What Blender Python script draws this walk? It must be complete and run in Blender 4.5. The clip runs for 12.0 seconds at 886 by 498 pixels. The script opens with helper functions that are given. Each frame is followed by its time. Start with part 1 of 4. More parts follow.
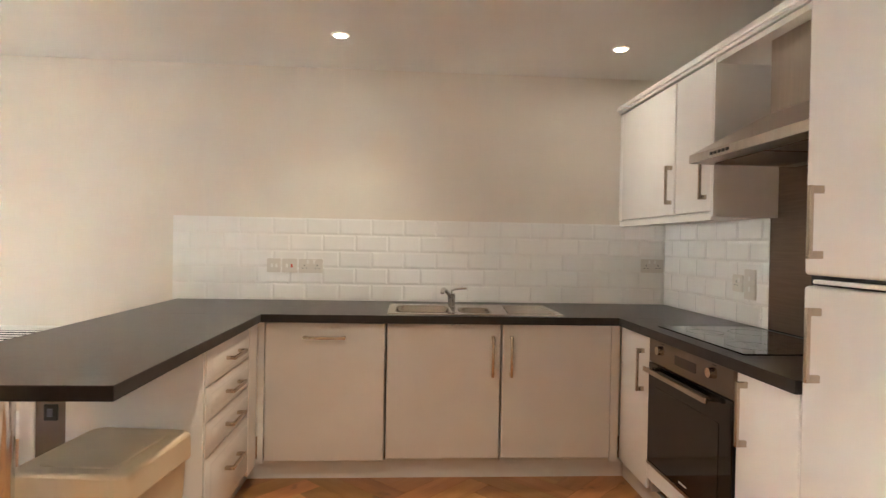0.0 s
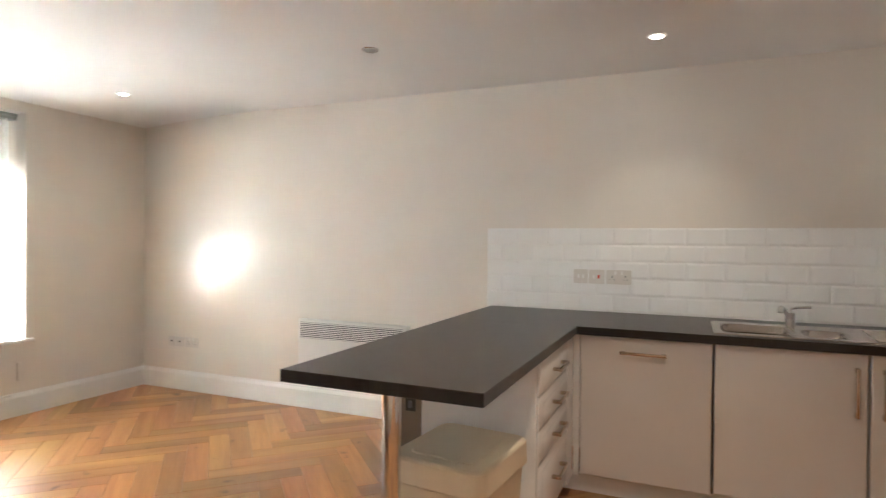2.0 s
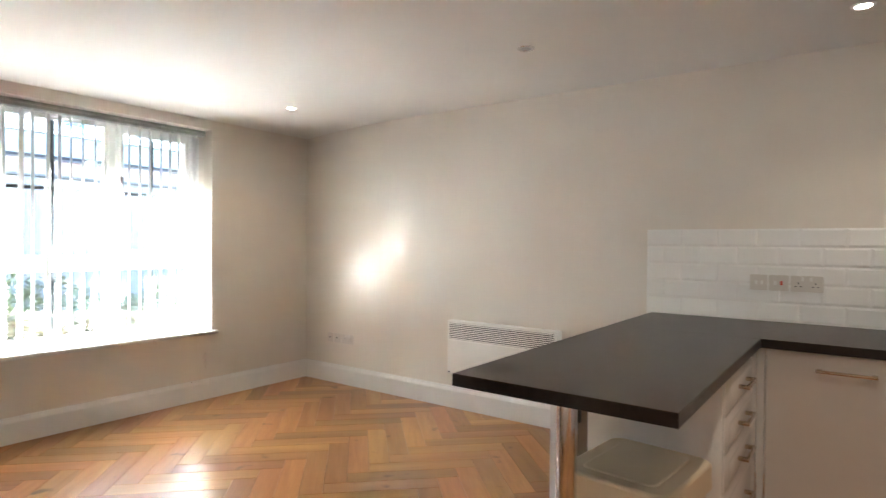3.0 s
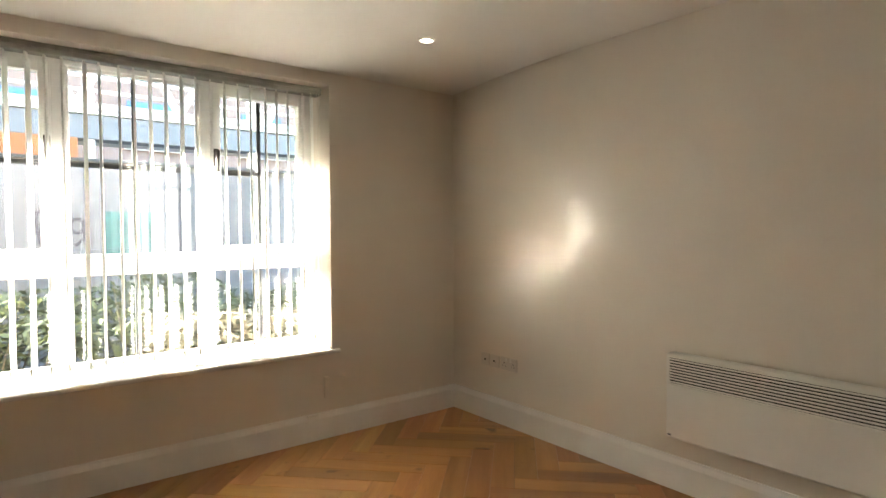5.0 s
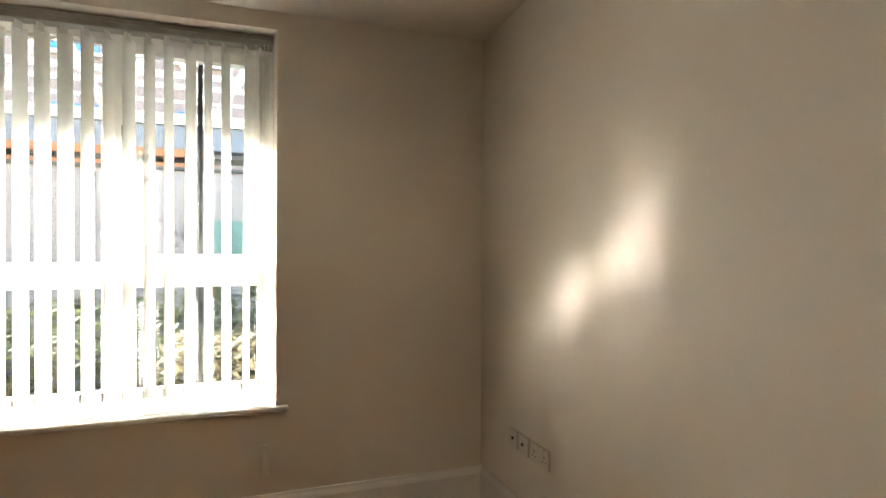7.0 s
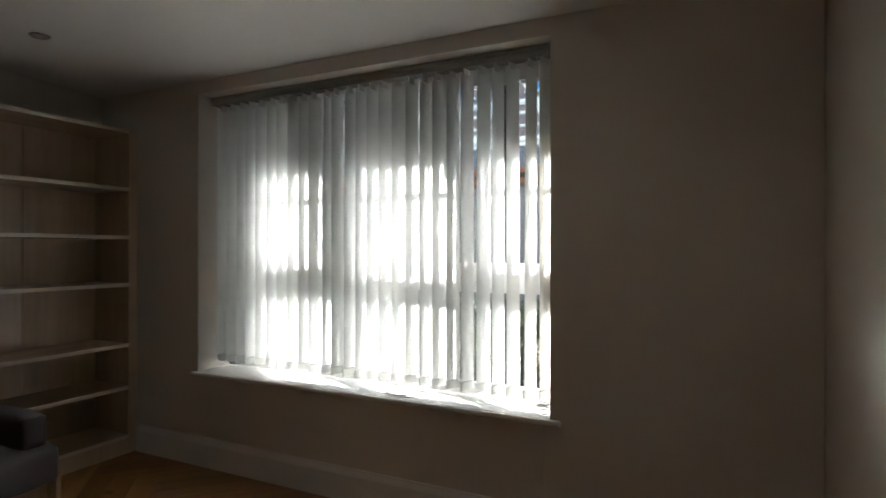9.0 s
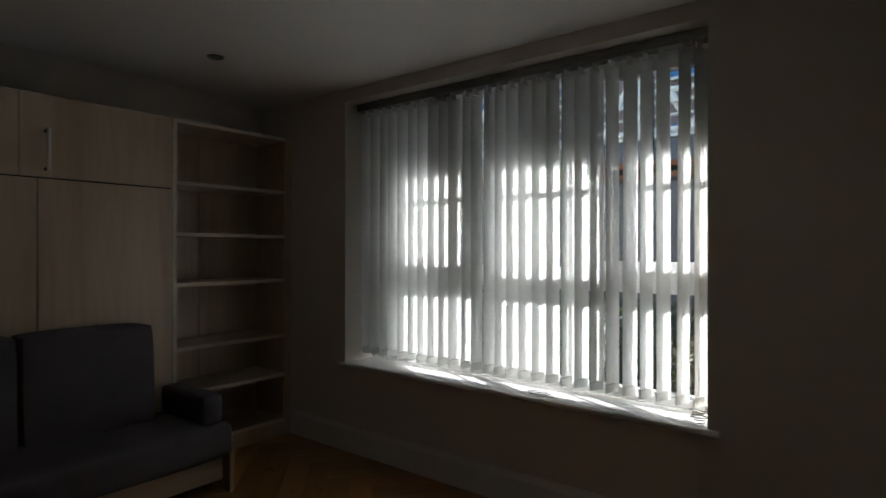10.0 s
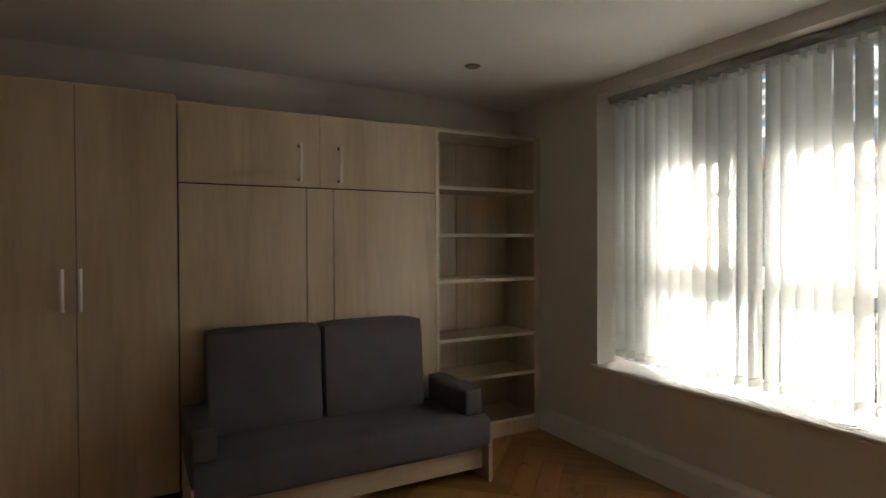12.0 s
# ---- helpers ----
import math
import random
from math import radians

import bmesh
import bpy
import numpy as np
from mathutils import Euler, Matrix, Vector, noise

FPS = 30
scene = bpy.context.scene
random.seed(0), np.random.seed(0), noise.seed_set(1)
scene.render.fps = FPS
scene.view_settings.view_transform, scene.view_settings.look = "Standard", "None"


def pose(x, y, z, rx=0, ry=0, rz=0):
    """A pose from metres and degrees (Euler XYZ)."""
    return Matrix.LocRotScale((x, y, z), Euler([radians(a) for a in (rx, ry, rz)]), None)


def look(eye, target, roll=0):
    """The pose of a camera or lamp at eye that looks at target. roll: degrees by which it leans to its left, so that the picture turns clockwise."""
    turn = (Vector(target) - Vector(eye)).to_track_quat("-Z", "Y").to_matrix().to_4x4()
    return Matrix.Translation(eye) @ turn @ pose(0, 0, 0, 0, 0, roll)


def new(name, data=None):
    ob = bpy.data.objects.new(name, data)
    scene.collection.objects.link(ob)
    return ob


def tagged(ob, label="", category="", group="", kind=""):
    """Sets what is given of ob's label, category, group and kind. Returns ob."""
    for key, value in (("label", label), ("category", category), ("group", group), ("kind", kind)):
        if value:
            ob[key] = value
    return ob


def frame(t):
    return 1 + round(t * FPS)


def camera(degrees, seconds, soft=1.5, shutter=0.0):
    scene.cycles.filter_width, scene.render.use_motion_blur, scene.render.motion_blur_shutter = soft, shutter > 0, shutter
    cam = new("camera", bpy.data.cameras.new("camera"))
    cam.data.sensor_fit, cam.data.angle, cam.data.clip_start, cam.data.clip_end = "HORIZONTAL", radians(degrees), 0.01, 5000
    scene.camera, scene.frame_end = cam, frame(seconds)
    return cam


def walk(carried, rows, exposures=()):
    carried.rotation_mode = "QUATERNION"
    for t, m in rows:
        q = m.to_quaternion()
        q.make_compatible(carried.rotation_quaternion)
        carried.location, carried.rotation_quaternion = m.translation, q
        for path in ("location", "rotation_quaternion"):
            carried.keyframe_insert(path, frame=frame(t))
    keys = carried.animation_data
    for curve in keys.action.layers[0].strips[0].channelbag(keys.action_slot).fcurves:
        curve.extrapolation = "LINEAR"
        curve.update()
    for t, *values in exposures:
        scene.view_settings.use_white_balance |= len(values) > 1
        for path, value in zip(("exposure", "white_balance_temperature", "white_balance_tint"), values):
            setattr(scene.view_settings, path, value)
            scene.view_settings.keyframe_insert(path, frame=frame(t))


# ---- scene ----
cam = camera(76.2, 12.0, soft=1.35, shutter=0.3)
PATH = [
    (0, (1.432, -3.567, 1.257), (1.559, -1.571, 1.238), 1.1),
    (0.5, (1.376, -3.57, 1.278), (1.378, -1.57, 1.253), 1.2),
    (1, (1.343, -3.571, 1.287), (1.074, -1.589, 1.26), 1.0),
    (1.5, (1.288, -3.565, 1.292), (0.754, -1.638, 1.268), 0.7),
    (2, (1.213, -3.57, 1.294), (0.421, -1.733, 1.276), 0.6),
    (2.5, (1.149, -3.585, 1.304), (0.134, -1.863, 1.283), 0.5),
    (3, (1.071, -3.585, 1.302), (-0.12, -1.978, 1.283), 0.5),
    (3.5, (0.916, -3.496, 1.289), (-0.404, -1.994, 1.27), 0.4),
    (3.7, (0.82, -3.39, 1.289), (-0.525, -1.898, 1.266), 0.3),
    (5.3, (-0.144, -2.387, 1.315), (-1.78, -1.237, 1.263), -0.1),
    (5.5, (-0.238, -2.235, 1.3), (-1.901, -1.125, 1.262), 0.1),
    (6, (-0.424, -1.882, 1.305), (-2.124, -0.829, 1.264), 0.3),
    (6.5, (-0.533, -1.508, 1.266), (-2.292, -0.556, 1.265), 0.2),
    (6.7, (-0.562, -1.39, 1.278), (-2.364, -0.522, 1.271), 0.3),
    (8.3, (-0.855, -0.34, 1.282), (-2.801, -0.802, 1.291), 0.0),
    (8.5, (-0.856, -0.339, 1.291), (-2.768, -0.926, 1.294), 0.0),
    (9, (-0.823, -0.372, 1.293), (-2.617, -1.255, 1.297), 0.1),
    (9.5, (-0.791, -0.41, 1.294), (-2.48, -1.481, 1.297), 0.2),
    (10, (-0.766, -0.463, 1.289), (-2.338, -1.699, 1.288), 0.1),
    (10.5, (-0.742, -0.49, 1.29), (-2.173, -1.888, 1.283), 0.0),
    (11, (-0.74, -0.508, 1.284), (-2.012, -2.051, 1.283), -0.2),
    (11.5, (-0.716, -0.554, 1.304), (-1.844, -2.206, 1.29), -0.2),
    (12, (-0.714, -0.57, 1.323), (-1.669, -2.327, 1.3), -0.3),
]
EXPOSURE = [(t, v, k, 10) for t, v, k in (
    (0, 7.05, 6000), (1.0, 7.0, 5800), (2.0, 6.75, 5550), (3.0, 6.4, 5650), (3.7, 6.0, 5900), (5.3, 5.35, 6850), (5.8, 5.25, 6850), (6.5, 5.2, 6900), (8.3, 4.8, 6100),
    (8.6, 4.15, 6000), (9.0, 3.5, 5800), (9.3, 3.0, 5700), (9.6, 2.7, 5700), (10.0, 2.35, 5700), (10.8, 2.35, 5700), (11.3, 3.75, 6000), (11.6, 4.1, 6300), (12, 4.15, 6400))]
walk(cam, [(t, look(e, g, r)) for t, e, g, r in PATH], EXPOSURE)

# ---- daylight: low sun that grazes the window wall, and its sky
SUN_WAY = Vector((1.0, 2.0, -0.585)).normalized()
world = bpy.data.worlds.new("sky")
scene.world = world
world.use_nodes = True
wn = world.node_tree
sky = wn.nodes.new("ShaderNodeTexSky")
sky.sky_type = "NISHITA"
sky.sun_disc = False
sky.sun_elevation = radians(14.7)
sky.sun_rotation = math.atan2(-SUN_WAY.x, -SUN_WAY.y)
wn.links.new(sky.outputs[0], wn.nodes["Background"].inputs[0])
wn.nodes["Background"].inputs[1].default_value = 0.1
sun_data = bpy.data.lights.new("sun", "SUN")
sun_data.energy, sun_data.angle, sun_data.color = 5.0, radians(0.6), (1.0, 0.95, 0.88)
sun = new("sun", sun_data)
sun.matrix_world = Matrix.Translation((-8, -14, 6)) @ SUN_WAY.to_track_quat("-Z", "Y").to_matrix().to_4x4()

# sunlight thrown up by the glossy sill reaches the wall sharp
scene.cycles.caustics_reflective = True
scene.cycles.blur_glossy = 0.0
scene.cycles.use_guiding = True
scene.cycles.surface_guiding_probability = 0.75

# ---- plan, in metres
FZ, CZ = 0.035, 2.335            # floor, ceiling
WX, EX, SY = -3.164, 3.10, -4.02  # window wall, kitchen end wall, wall behind the bed
TILT = 0.0142                   # the living-room end of the back wall leans in a little
WY0, WY1, WZ0, WZ1 = -3.125, -1.02, 0.58, 2.205  # window opening
BY = -3.658                     # front of the built-in bedroom units
WT = 0.89                       # worktop


# ---- materials
def mat(name, color, rough=0.5, metal=0.0, vary=0.06, scale=6.0, bump=0.0, bscale=200.0, rand=0.0, coat=0.0, stretch=None, dark=None, transl=0.0):
    m = bpy.data.materials.new(name)
    m.use_nodes = True
    nt = m.node_tree
    n, l = nt.nodes, nt.links
    b = n["Principled BSDF"]
    b.inputs["Roughness"].default_value = rough
    b.inputs["Metallic"].default_value = metal
    b.inputs["Coat Weight"].default_value = coat
    b.inputs["Coat Roughness"].default_value = 0.15
    tc = n.new("ShaderNodeTexCoord")
    mp = n.new("ShaderNodeMapping")
    l.new(tc.outputs["Object"], mp.inputs[0])
    if stretch:
        mp.inputs["Scale"].default_value = stretch
    big = n.new("ShaderNodeTexNoise")
    big.inputs["Scale"].default_value = scale
    big.inputs["Detail"].default_value = 5
    fine = n.new("ShaderNodeTexNoise")
    fine.inputs["Scale"].default_value = bscale
    fine.inputs["Detail"].default_value = 3
    l.new(mp.outputs[0], big.inputs[0])
    l.new(mp.outputs[0], fine.inputs[0])
    mix = n.new("ShaderNodeMix")
    mix.data_type = "RGBA"
    lo = dark or tuple(c * (1 - 2 * vary) for c in color)
    hi = tuple(min(1, c * (1 + vary)) for c in color)
    mix.inputs[6].default_value = (*lo, 1)
    mix.inputs[7].default_value = (*hi, 1)
    add = n.new("ShaderNodeMath")
    add.operation = "MULTIPLY_ADD"
    l.new(fine.outputs[0], add.inputs[0])
    add.inputs[1].default_value = 0.3
    l.new(big.outputs[0], add.inputs[2])
    ramp = n.new("ShaderNodeMapRange")
    ramp.inputs["From Min"].default_value, ramp.inputs["From Max"].default_value = 0.4, 0.9
    l.new(add.outputs[0], ramp.inputs[0])
    l.new(ramp.outputs[0], mix.inputs[0])
    out = mix.outputs[2]
    if rand:
        oi = n.new("ShaderNodeObjectInfo")
        hsv = n.new("ShaderNodeHueSaturation")
        mr = n.new("ShaderNodeMapRange")
        mr.inputs["To Min"].default_value, mr.inputs["To Max"].default_value = 1 - rand, 1 + rand
        l.new(oi.outputs["Random"], mr.inputs[0])
        l.new(mr.outputs[0], hsv.inputs["Value"])
        l.new(out, hsv.inputs["Color"])
        out = hsv.outputs[0]
    l.new(out, b.inputs["Base Color"])
    rr = n.new("ShaderNodeMapRange")
    rr.inputs["To Min"].default_value, rr.inputs["To Max"].default_value = rough * 0.85, min(1, rough * 1.15)
    l.new(big.outputs[0], rr.inputs[0])
    l.new(rr.outputs[0], b.inputs["Roughness"])
    if bump:
        bp = n.new("ShaderNodeBump")
        bp.inputs["Strength"].default_value = bump
        bp.inputs["Distance"].default_value = 0.002
        l.new(fine.outputs[0], bp.inputs["Height"])
        l.new(bp.outputs[0], b.inputs["Normal"])
    if transl:
        tr = n.new("ShaderNodeBsdfTranslucent")
        l.new(out, tr.inputs[0])
        ms = n.new("ShaderNodeMixShader")
        ms.inputs[0].default_value = transl
        l.new(b.outputs[0], ms.inputs[1])
        l.new(tr.outputs[0], ms.inputs[2])
        l.new(ms.outputs[0], n["Material Output"].inputs[0])
    return m


def wood(name, light, dark, along, ring=5.0, rough=0.4, rand=0.0, coat=0.0, contrast=1.0, knots=0.0, island=False):
    """Grain drawn out along one axis: long streaks, fine pores, the odd darker figure."""
    m = bpy.data.materials.new(name)
    m.use_nodes = True
    nt = m.node_tree
    n, l = nt.nodes, nt.links
    b = n["Principled BSDF"]
    b.inputs["Coat Weight"].default_value = coat
    b.inputs["Coat Roughness"].default_value = 0.2
    tc = n.new("ShaderNodeTexCoord")
    src = tc.outputs["Object"]
    chance = n.new("ShaderNodeNewGeometry").outputs["Random Per Island"] if island else n.new("ShaderNodeObjectInfo").outputs["Random"]
    if rand:
        sh = n.new("ShaderNodeVectorMath")
        sh.operation = "MULTIPLY_ADD"
        cmb = n.new("ShaderNodeCombineXYZ")
        for i in range(3):
            l.new(chance, cmb.inputs[i])
        l.new(cmb.outputs[0], sh.inputs[0])
        sh.inputs[1].default_value = (37, 53, 11)
        l.new(src, sh.inputs[2])
        src = sh.outputs[0]
    mp = n.new("ShaderNodeMapping")
    sc = [ring, ring, ring]
    sc["xyz".index(along)] = ring * 0.09
    mp.inputs["Scale"].default_value = sc
    l.new(src, mp.inputs[0])
    streak = n.new("ShaderNodeTexNoise")
    streak.inputs["Scale"].default_value, streak.inputs["Detail"].default_value, streak.inputs["Distortion"].default_value = 2.0, 8, 0.6
    pore = n.new("ShaderNodeTexNoise")
    pore.inputs["Scale"].default_value, pore.inputs["Detail"].default_value = 18.0, 3
    l.new(mp.outputs[0], streak.inputs[0])
    l.new(mp.outputs[0], pore.inputs[0])
    add = n.new("ShaderNodeMath")
    add.operation = "MULTIPLY_ADD"
    l.new(pore.outputs[0], add.inputs[0])
    add.inputs[1].default_value = 0.35
    l.new(streak.outputs[0], add.inputs[2])
    mr = n.new("ShaderNodeMapRange")
    mr.inputs["From Min"].default_value, mr.inputs["From Max"].default_value = 0.68 - 0.22 / contrast, 0.68 + 0.22 / contrast
    l.new(add.outputs[0], mr.inputs[0])
    mix = n.new("ShaderNodeMix")
    mix.data_type = "RGBA"
    mix.inputs[6].default_value, mix.inputs[7].default_value = (*dark, 1), (*light, 1)
    l.new(mr.outputs[0], mix.inputs[0])
    out = mix.outputs[2]
    if rand:
        hsv = n.new("ShaderNodeHueSaturation")
        v = n.new("ShaderNodeMapRange")
        v.inputs["To Min"].default_value, v.inputs["To Max"].default_value = 1 - rand, 1 + rand
        l.new(chance, v.inputs[0])
        l.new(v.outputs[0], hsv.inputs["Value"])
        mul = n.new("ShaderNodeMath")
        mul.operation = "MULTIPLY"
        l.new(chance, mul.inputs[0])
        mul.inputs[1].default_value = 13.7
        fr = n.new("ShaderNodeMath")
        fr.operation = "FRACT"
        l.new(mul.outputs[0], fr.inputs[0])
        h = n.new("ShaderNodeMapRange")
        h.inputs["To Min"].default_value, h.inputs["To Max"].default_value = 0.488, 0.508
        l.new(fr.outputs[0], h.inputs[0])
        l.new(h.outputs[0], hsv.inputs["Hue"])
        l.new(out, hsv.inputs["Color"])
        out = hsv.outputs[0]
    if knots:
        kn = n.new("ShaderNodeTexNoise")
        kn.inputs["Scale"].default_value, kn.inputs["Detail"].default_value = 7.0, 2
        l.new(src, kn.inputs[0])
        kr = n.new("ShaderNodeMapRange")
        kr.inputs["From Min"].default_value, kr.inputs["From Max"].default_value = 0.66, 0.76
        kr.inputs["To Max"].default_value = knots
        l.new(kn.outputs[0], kr.inputs[0])
        km = n.new("ShaderNodeMix")
        km.data_type = "RGBA"
        l.new(kr.outputs[0], km.inputs[0])
        l.new(out, km.inputs[6])
        km.inputs[7].default_value = (*(c * 0.3 for c in dark), 1)
        out = km.outputs[2]
    l.new(out, b.inputs["Base Color"])
    r = n.new("ShaderNodeMapRange")
    r.inputs["To Min"].default_value, r.inputs["To Max"].default_value = rough * 1.2, rough * 0.8
    l.new(streak.outputs[0], r.inputs[0])
    l.new(r.outputs[0], b.inputs["Roughness"])
    bp = n.new("ShaderNodeBump")
    bp.inputs["Strength"].default_value, bp.inputs["Distance"].default_value = 0.15, 0.0015
    l.new(add.outputs[0], bp.inputs["Height"])
    l.new(bp.outputs[0], b.inputs["Normal"])
    return m


def glow(name, color, power):
    m = bpy.data.materials.new(name)
    m.use_nodes = True
    b = m.node_tree.nodes["Principled BSDF"]
    b.inputs["Emission Color"].default_value = (*color, 1)
    b.inputs["Emission Strength"].default_value = power
    return m


def clear_glass(name):
    m = bpy.data.materials.new(name)
    m.use_nodes = True
    nt = m.node_tree
    g = nt.nodes.new("ShaderNodeBsdfGlossy")
    g.inputs["Roughness"].default_value = 0.02
    t = nt.nodes.new("ShaderNodeBsdfTransparent")
    t.inputs[0].default_value = (0.93, 0.95, 0.94, 1)
    f = nt.nodes.new("ShaderNodeFresnel")
    mx = nt.nodes.new("ShaderNodeMixShader")
    nt.links.new(f.outputs[0], mx.inputs[0])
    nt.links.new(t.outputs[0], mx.inputs[1])
    nt.links.new(g.outputs[0], mx.inputs[2])
    nt.links.new(mx.outputs[0], nt.nodes["Material Output"].inputs[0])
    return m


PAINT = mat("wall paint", (0.75, 0.695, 0.615), 0.45, vary=0.02, scale=1.5, bump=0.12, bscale=120)
CEIL = mat("ceiling paint", (0.76, 0.73, 0.68), 0.8, vary=0.02, scale=1.2, bump=0.08, bscale=90)
GLOSSW = mat("white gloss paint", (0.87, 0.86, 0.83), 0.25, vary=0.02, bump=0.05, bscale=60)
SILLW = mat("sill gloss paint", (0.82, 0.81, 0.78), 0.16, vary=0.01)
UPVC = mat("white window plastic", (0.82, 0.82, 0.8), 0.3, vary=0.015)
CAB = mat("white cabinet foil", (0.8, 0.775, 0.74), 0.22, vary=0.015, scale=3)
CABIN = mat("white carcass board", (0.72, 0.69, 0.63), 0.45, vary=0.02)
LAMINATE = mat("dark brown laminate", (0.038, 0.026, 0.02), 0.3, vary=0.25, scale=25, bump=0.12, bscale=400)
LAMINATE.node_tree.nodes["Principled BSDF"].inputs["Specular IOR Level"].default_value = 0.25
LAMEDGE = mat("dark laminate edge", (0.016, 0.012, 0.011), 0.35, vary=0.2, scale=30)
TILE = mat("white glazed tile", (0.88, 0.87, 0.84), 0.1, vary=0.02, scale=2, rand=0.025, coat=0.3)
GROUT = mat("white grout", (0.84, 0.82, 0.78), 0.85, vary=0.06, scale=30)
STEEL = mat("brushed steel", (0.46, 0.42, 0.38), 0.24, 1.0, vary=0.03, scale=6)
BARSTEEL = mat("brushed bar steel", (0.84, 0.82, 0.78), 0.35, 0.45, vary=0.03)
HOODST = mat("brushed hood steel", (0.46, 0.4, 0.34), 0.3, 1.0, vary=0.05, scale=9, stretch=(6, 6, 0.4))
HOODST.node_tree.nodes["Principled BSDF"].inputs["Anisotropic"].default_value = 0.8
NICKEL = mat("satin nickel", (0.55, 0.47, 0.38), 0.24, 1.0, vary=0.05)
CHROME = mat("chrome", (0.72, 0.72, 0.72), 0.08, 1.0, vary=0.03)
SPLASH = mat("dark steel splashback", (0.22, 0.155, 0.115), 0.35, 0.9, vary=0.08, scale=5, stretch=(1, 1, 25))
BLACKGLASS = mat("black glass", (0.005, 0.0045, 0.0045), 0.04, vary=0.1)
BLACK = mat("black plastic", (0.02, 0.02, 0.02), 0.4, vary=0.1)
PLASTIC = mat("white plastic", (0.78, 0.76, 0.72), 0.3, vary=0.015)
BINPL = mat("cream plastic", (0.66, 0.54, 0.37), 0.55, vary=0.03, scale=4)
REDNEON = mat("red neon", (0.6, 0.06, 0.03), 0.3)
HEATER = mat("white enamelled steel", (0.78, 0.76, 0.72), 0.35, vary=0.015)
DARKGAP = mat("dark slot", (0.03, 0.03, 0.03), 0.7)
BED = wood("pale oak laminate", (0.68, 0.54, 0.385), (0.50, 0.375, 0.245), "z", 1.9, 0.33, contrast=1.3, coat=0.3)
BEDH = wood("pale oak shelf", (0.68, 0.54, 0.385), (0.52, 0.39, 0.255), "x", 3.0, 0.42, contrast=0.9)
EDGE = mat("pale front strip", (0.74, 0.66, 0.54), 0.3, vary=0.03)
OAK = wood("oiled oak block", (0.53, 0.268, 0.088), (0.30, 0.128, 0.038), "x", 5.5, 0.32, rand=0.3, coat=0.12, contrast=0.55, knots=0.75)
OAKJ = wood("oiled oak blocks", (0.53, 0.268, 0.088), (0.30, 0.128, 0.038), "x", 5.5, 0.32, rand=0.3, coat=0.12, contrast=0.55, knots=0.75, island=True)
FABRIC = mat("grey upholstery weave", (0.125, 0.11, 0.116), 0.95, vary=0.08, scale=9, bump=0.6, bscale=700)
LOUVRE = mat("white blind fabric", (0.87, 0.87, 0.845), 0.8, vary=0.03, scale=12, bump=0.2, bscale=500, transl=0.45)
GLASS = clear_glass("window glass")
PEWTER = mat("dark pewter", (0.06, 0.055, 0.05), 0.45, 0.5, vary=0.1)
IRON = mat("black iron", (0.02, 0.02, 0.022), 0.5, vary=0.2)
LAMPGLOW = glow("lamp glow", (1.0, 0.86, 0.66), 1.0)
HOARD = mat("pale painted hoarding", (0.15, 0.138, 0.142), 0.6, vary=0.1, scale=1.5)
HOARDB = mat("grey hoarding", (0.085, 0.083, 0.095), 0.6, vary=0.1, scale=1.5)
TEAL = mat("teal spray paint", (0.06, 0.13, 0.12), 0.6, vary=0.2)
SPRAY = mat("dark spray paint", (0.06, 0.05, 0.06), 0.7)
ORANGE = mat("orange sheet metal", (0.24, 0.07, 0.014), 0.5, vary=0.08)
GREYFASC = mat("grey sheet metal", (0.1, 0.105, 0.125), 0.5, vary=0.1)
WHITEST = mat("white painted steel", (0.68, 0.65, 0.6), 0.45, vary=0.08)
BRICK = mat("pinkish facade", (0.2, 0.135, 0.12), 0.85, vary=0.12, scale=3, bump=0.3, bscale=30)
SOFFIT = mat("beige render", (0.42, 0.36, 0.29), 0.85, vary=0.08, scale=2)
BLUEWIN = mat("blue window glass", (0.03, 0.14, 0.3), 0.1, vary=0.1)
BLUEFR = mat("blue window frame", (0.04, 0.1, 0.3), 0.4)
GROUND = mat("asphalt", (0.06, 0.06, 0.06), 0.9, vary=0.3, scale=4, bump=0.5, bscale=60)
LEAF = mat("hedge leaves", (0.075, 0.088, 0.04), 0.5, vary=0.4, scale=3, transl=0.3)
LEAFY = mat("dry stems", (0.26, 0.225, 0.15), 0.8, vary=0.3, scale=4)
TWIG = mat("twigs", (0.07, 0.05, 0.03), 0.9, vary=0.2)

# ---- builders
BASE = {}


def thing(name, label, category, at=(0, 0, 0), group="", kind=""):
    ob = new(name)
    ob.empty_display_size = 0.05
    ob.location = at
    BASE[ob] = Vector(at)
    return tagged(ob, label, category, group, kind)


def mesh_of(name, bm, material, smooth=False):
    bmesh.ops.recalc_face_normals(bm, faces=bm.faces)
    me = bpy.data.meshes.new(name)
    bm.to_mesh(me)
    bm.free()
    me.materials.append(material)
    if smooth:
        for p in me.polygons:
            p.use_smooth = True
        me.set_sharp_from_angle(angle=radians(40))
    return me


def part(name, bm, material, parent, label="", smooth=False):
    """One mesh object under a thing or a part; the bmesh is in world coordinates."""
    base = BASE[parent]
    bmesh.ops.translate(bm, verts=bm.verts, vec=-base)
    ob = new(name, mesh_of(name, bm, material, smooth))
    ob.parent = parent
    BASE[ob] = base
    return tagged(ob, label)


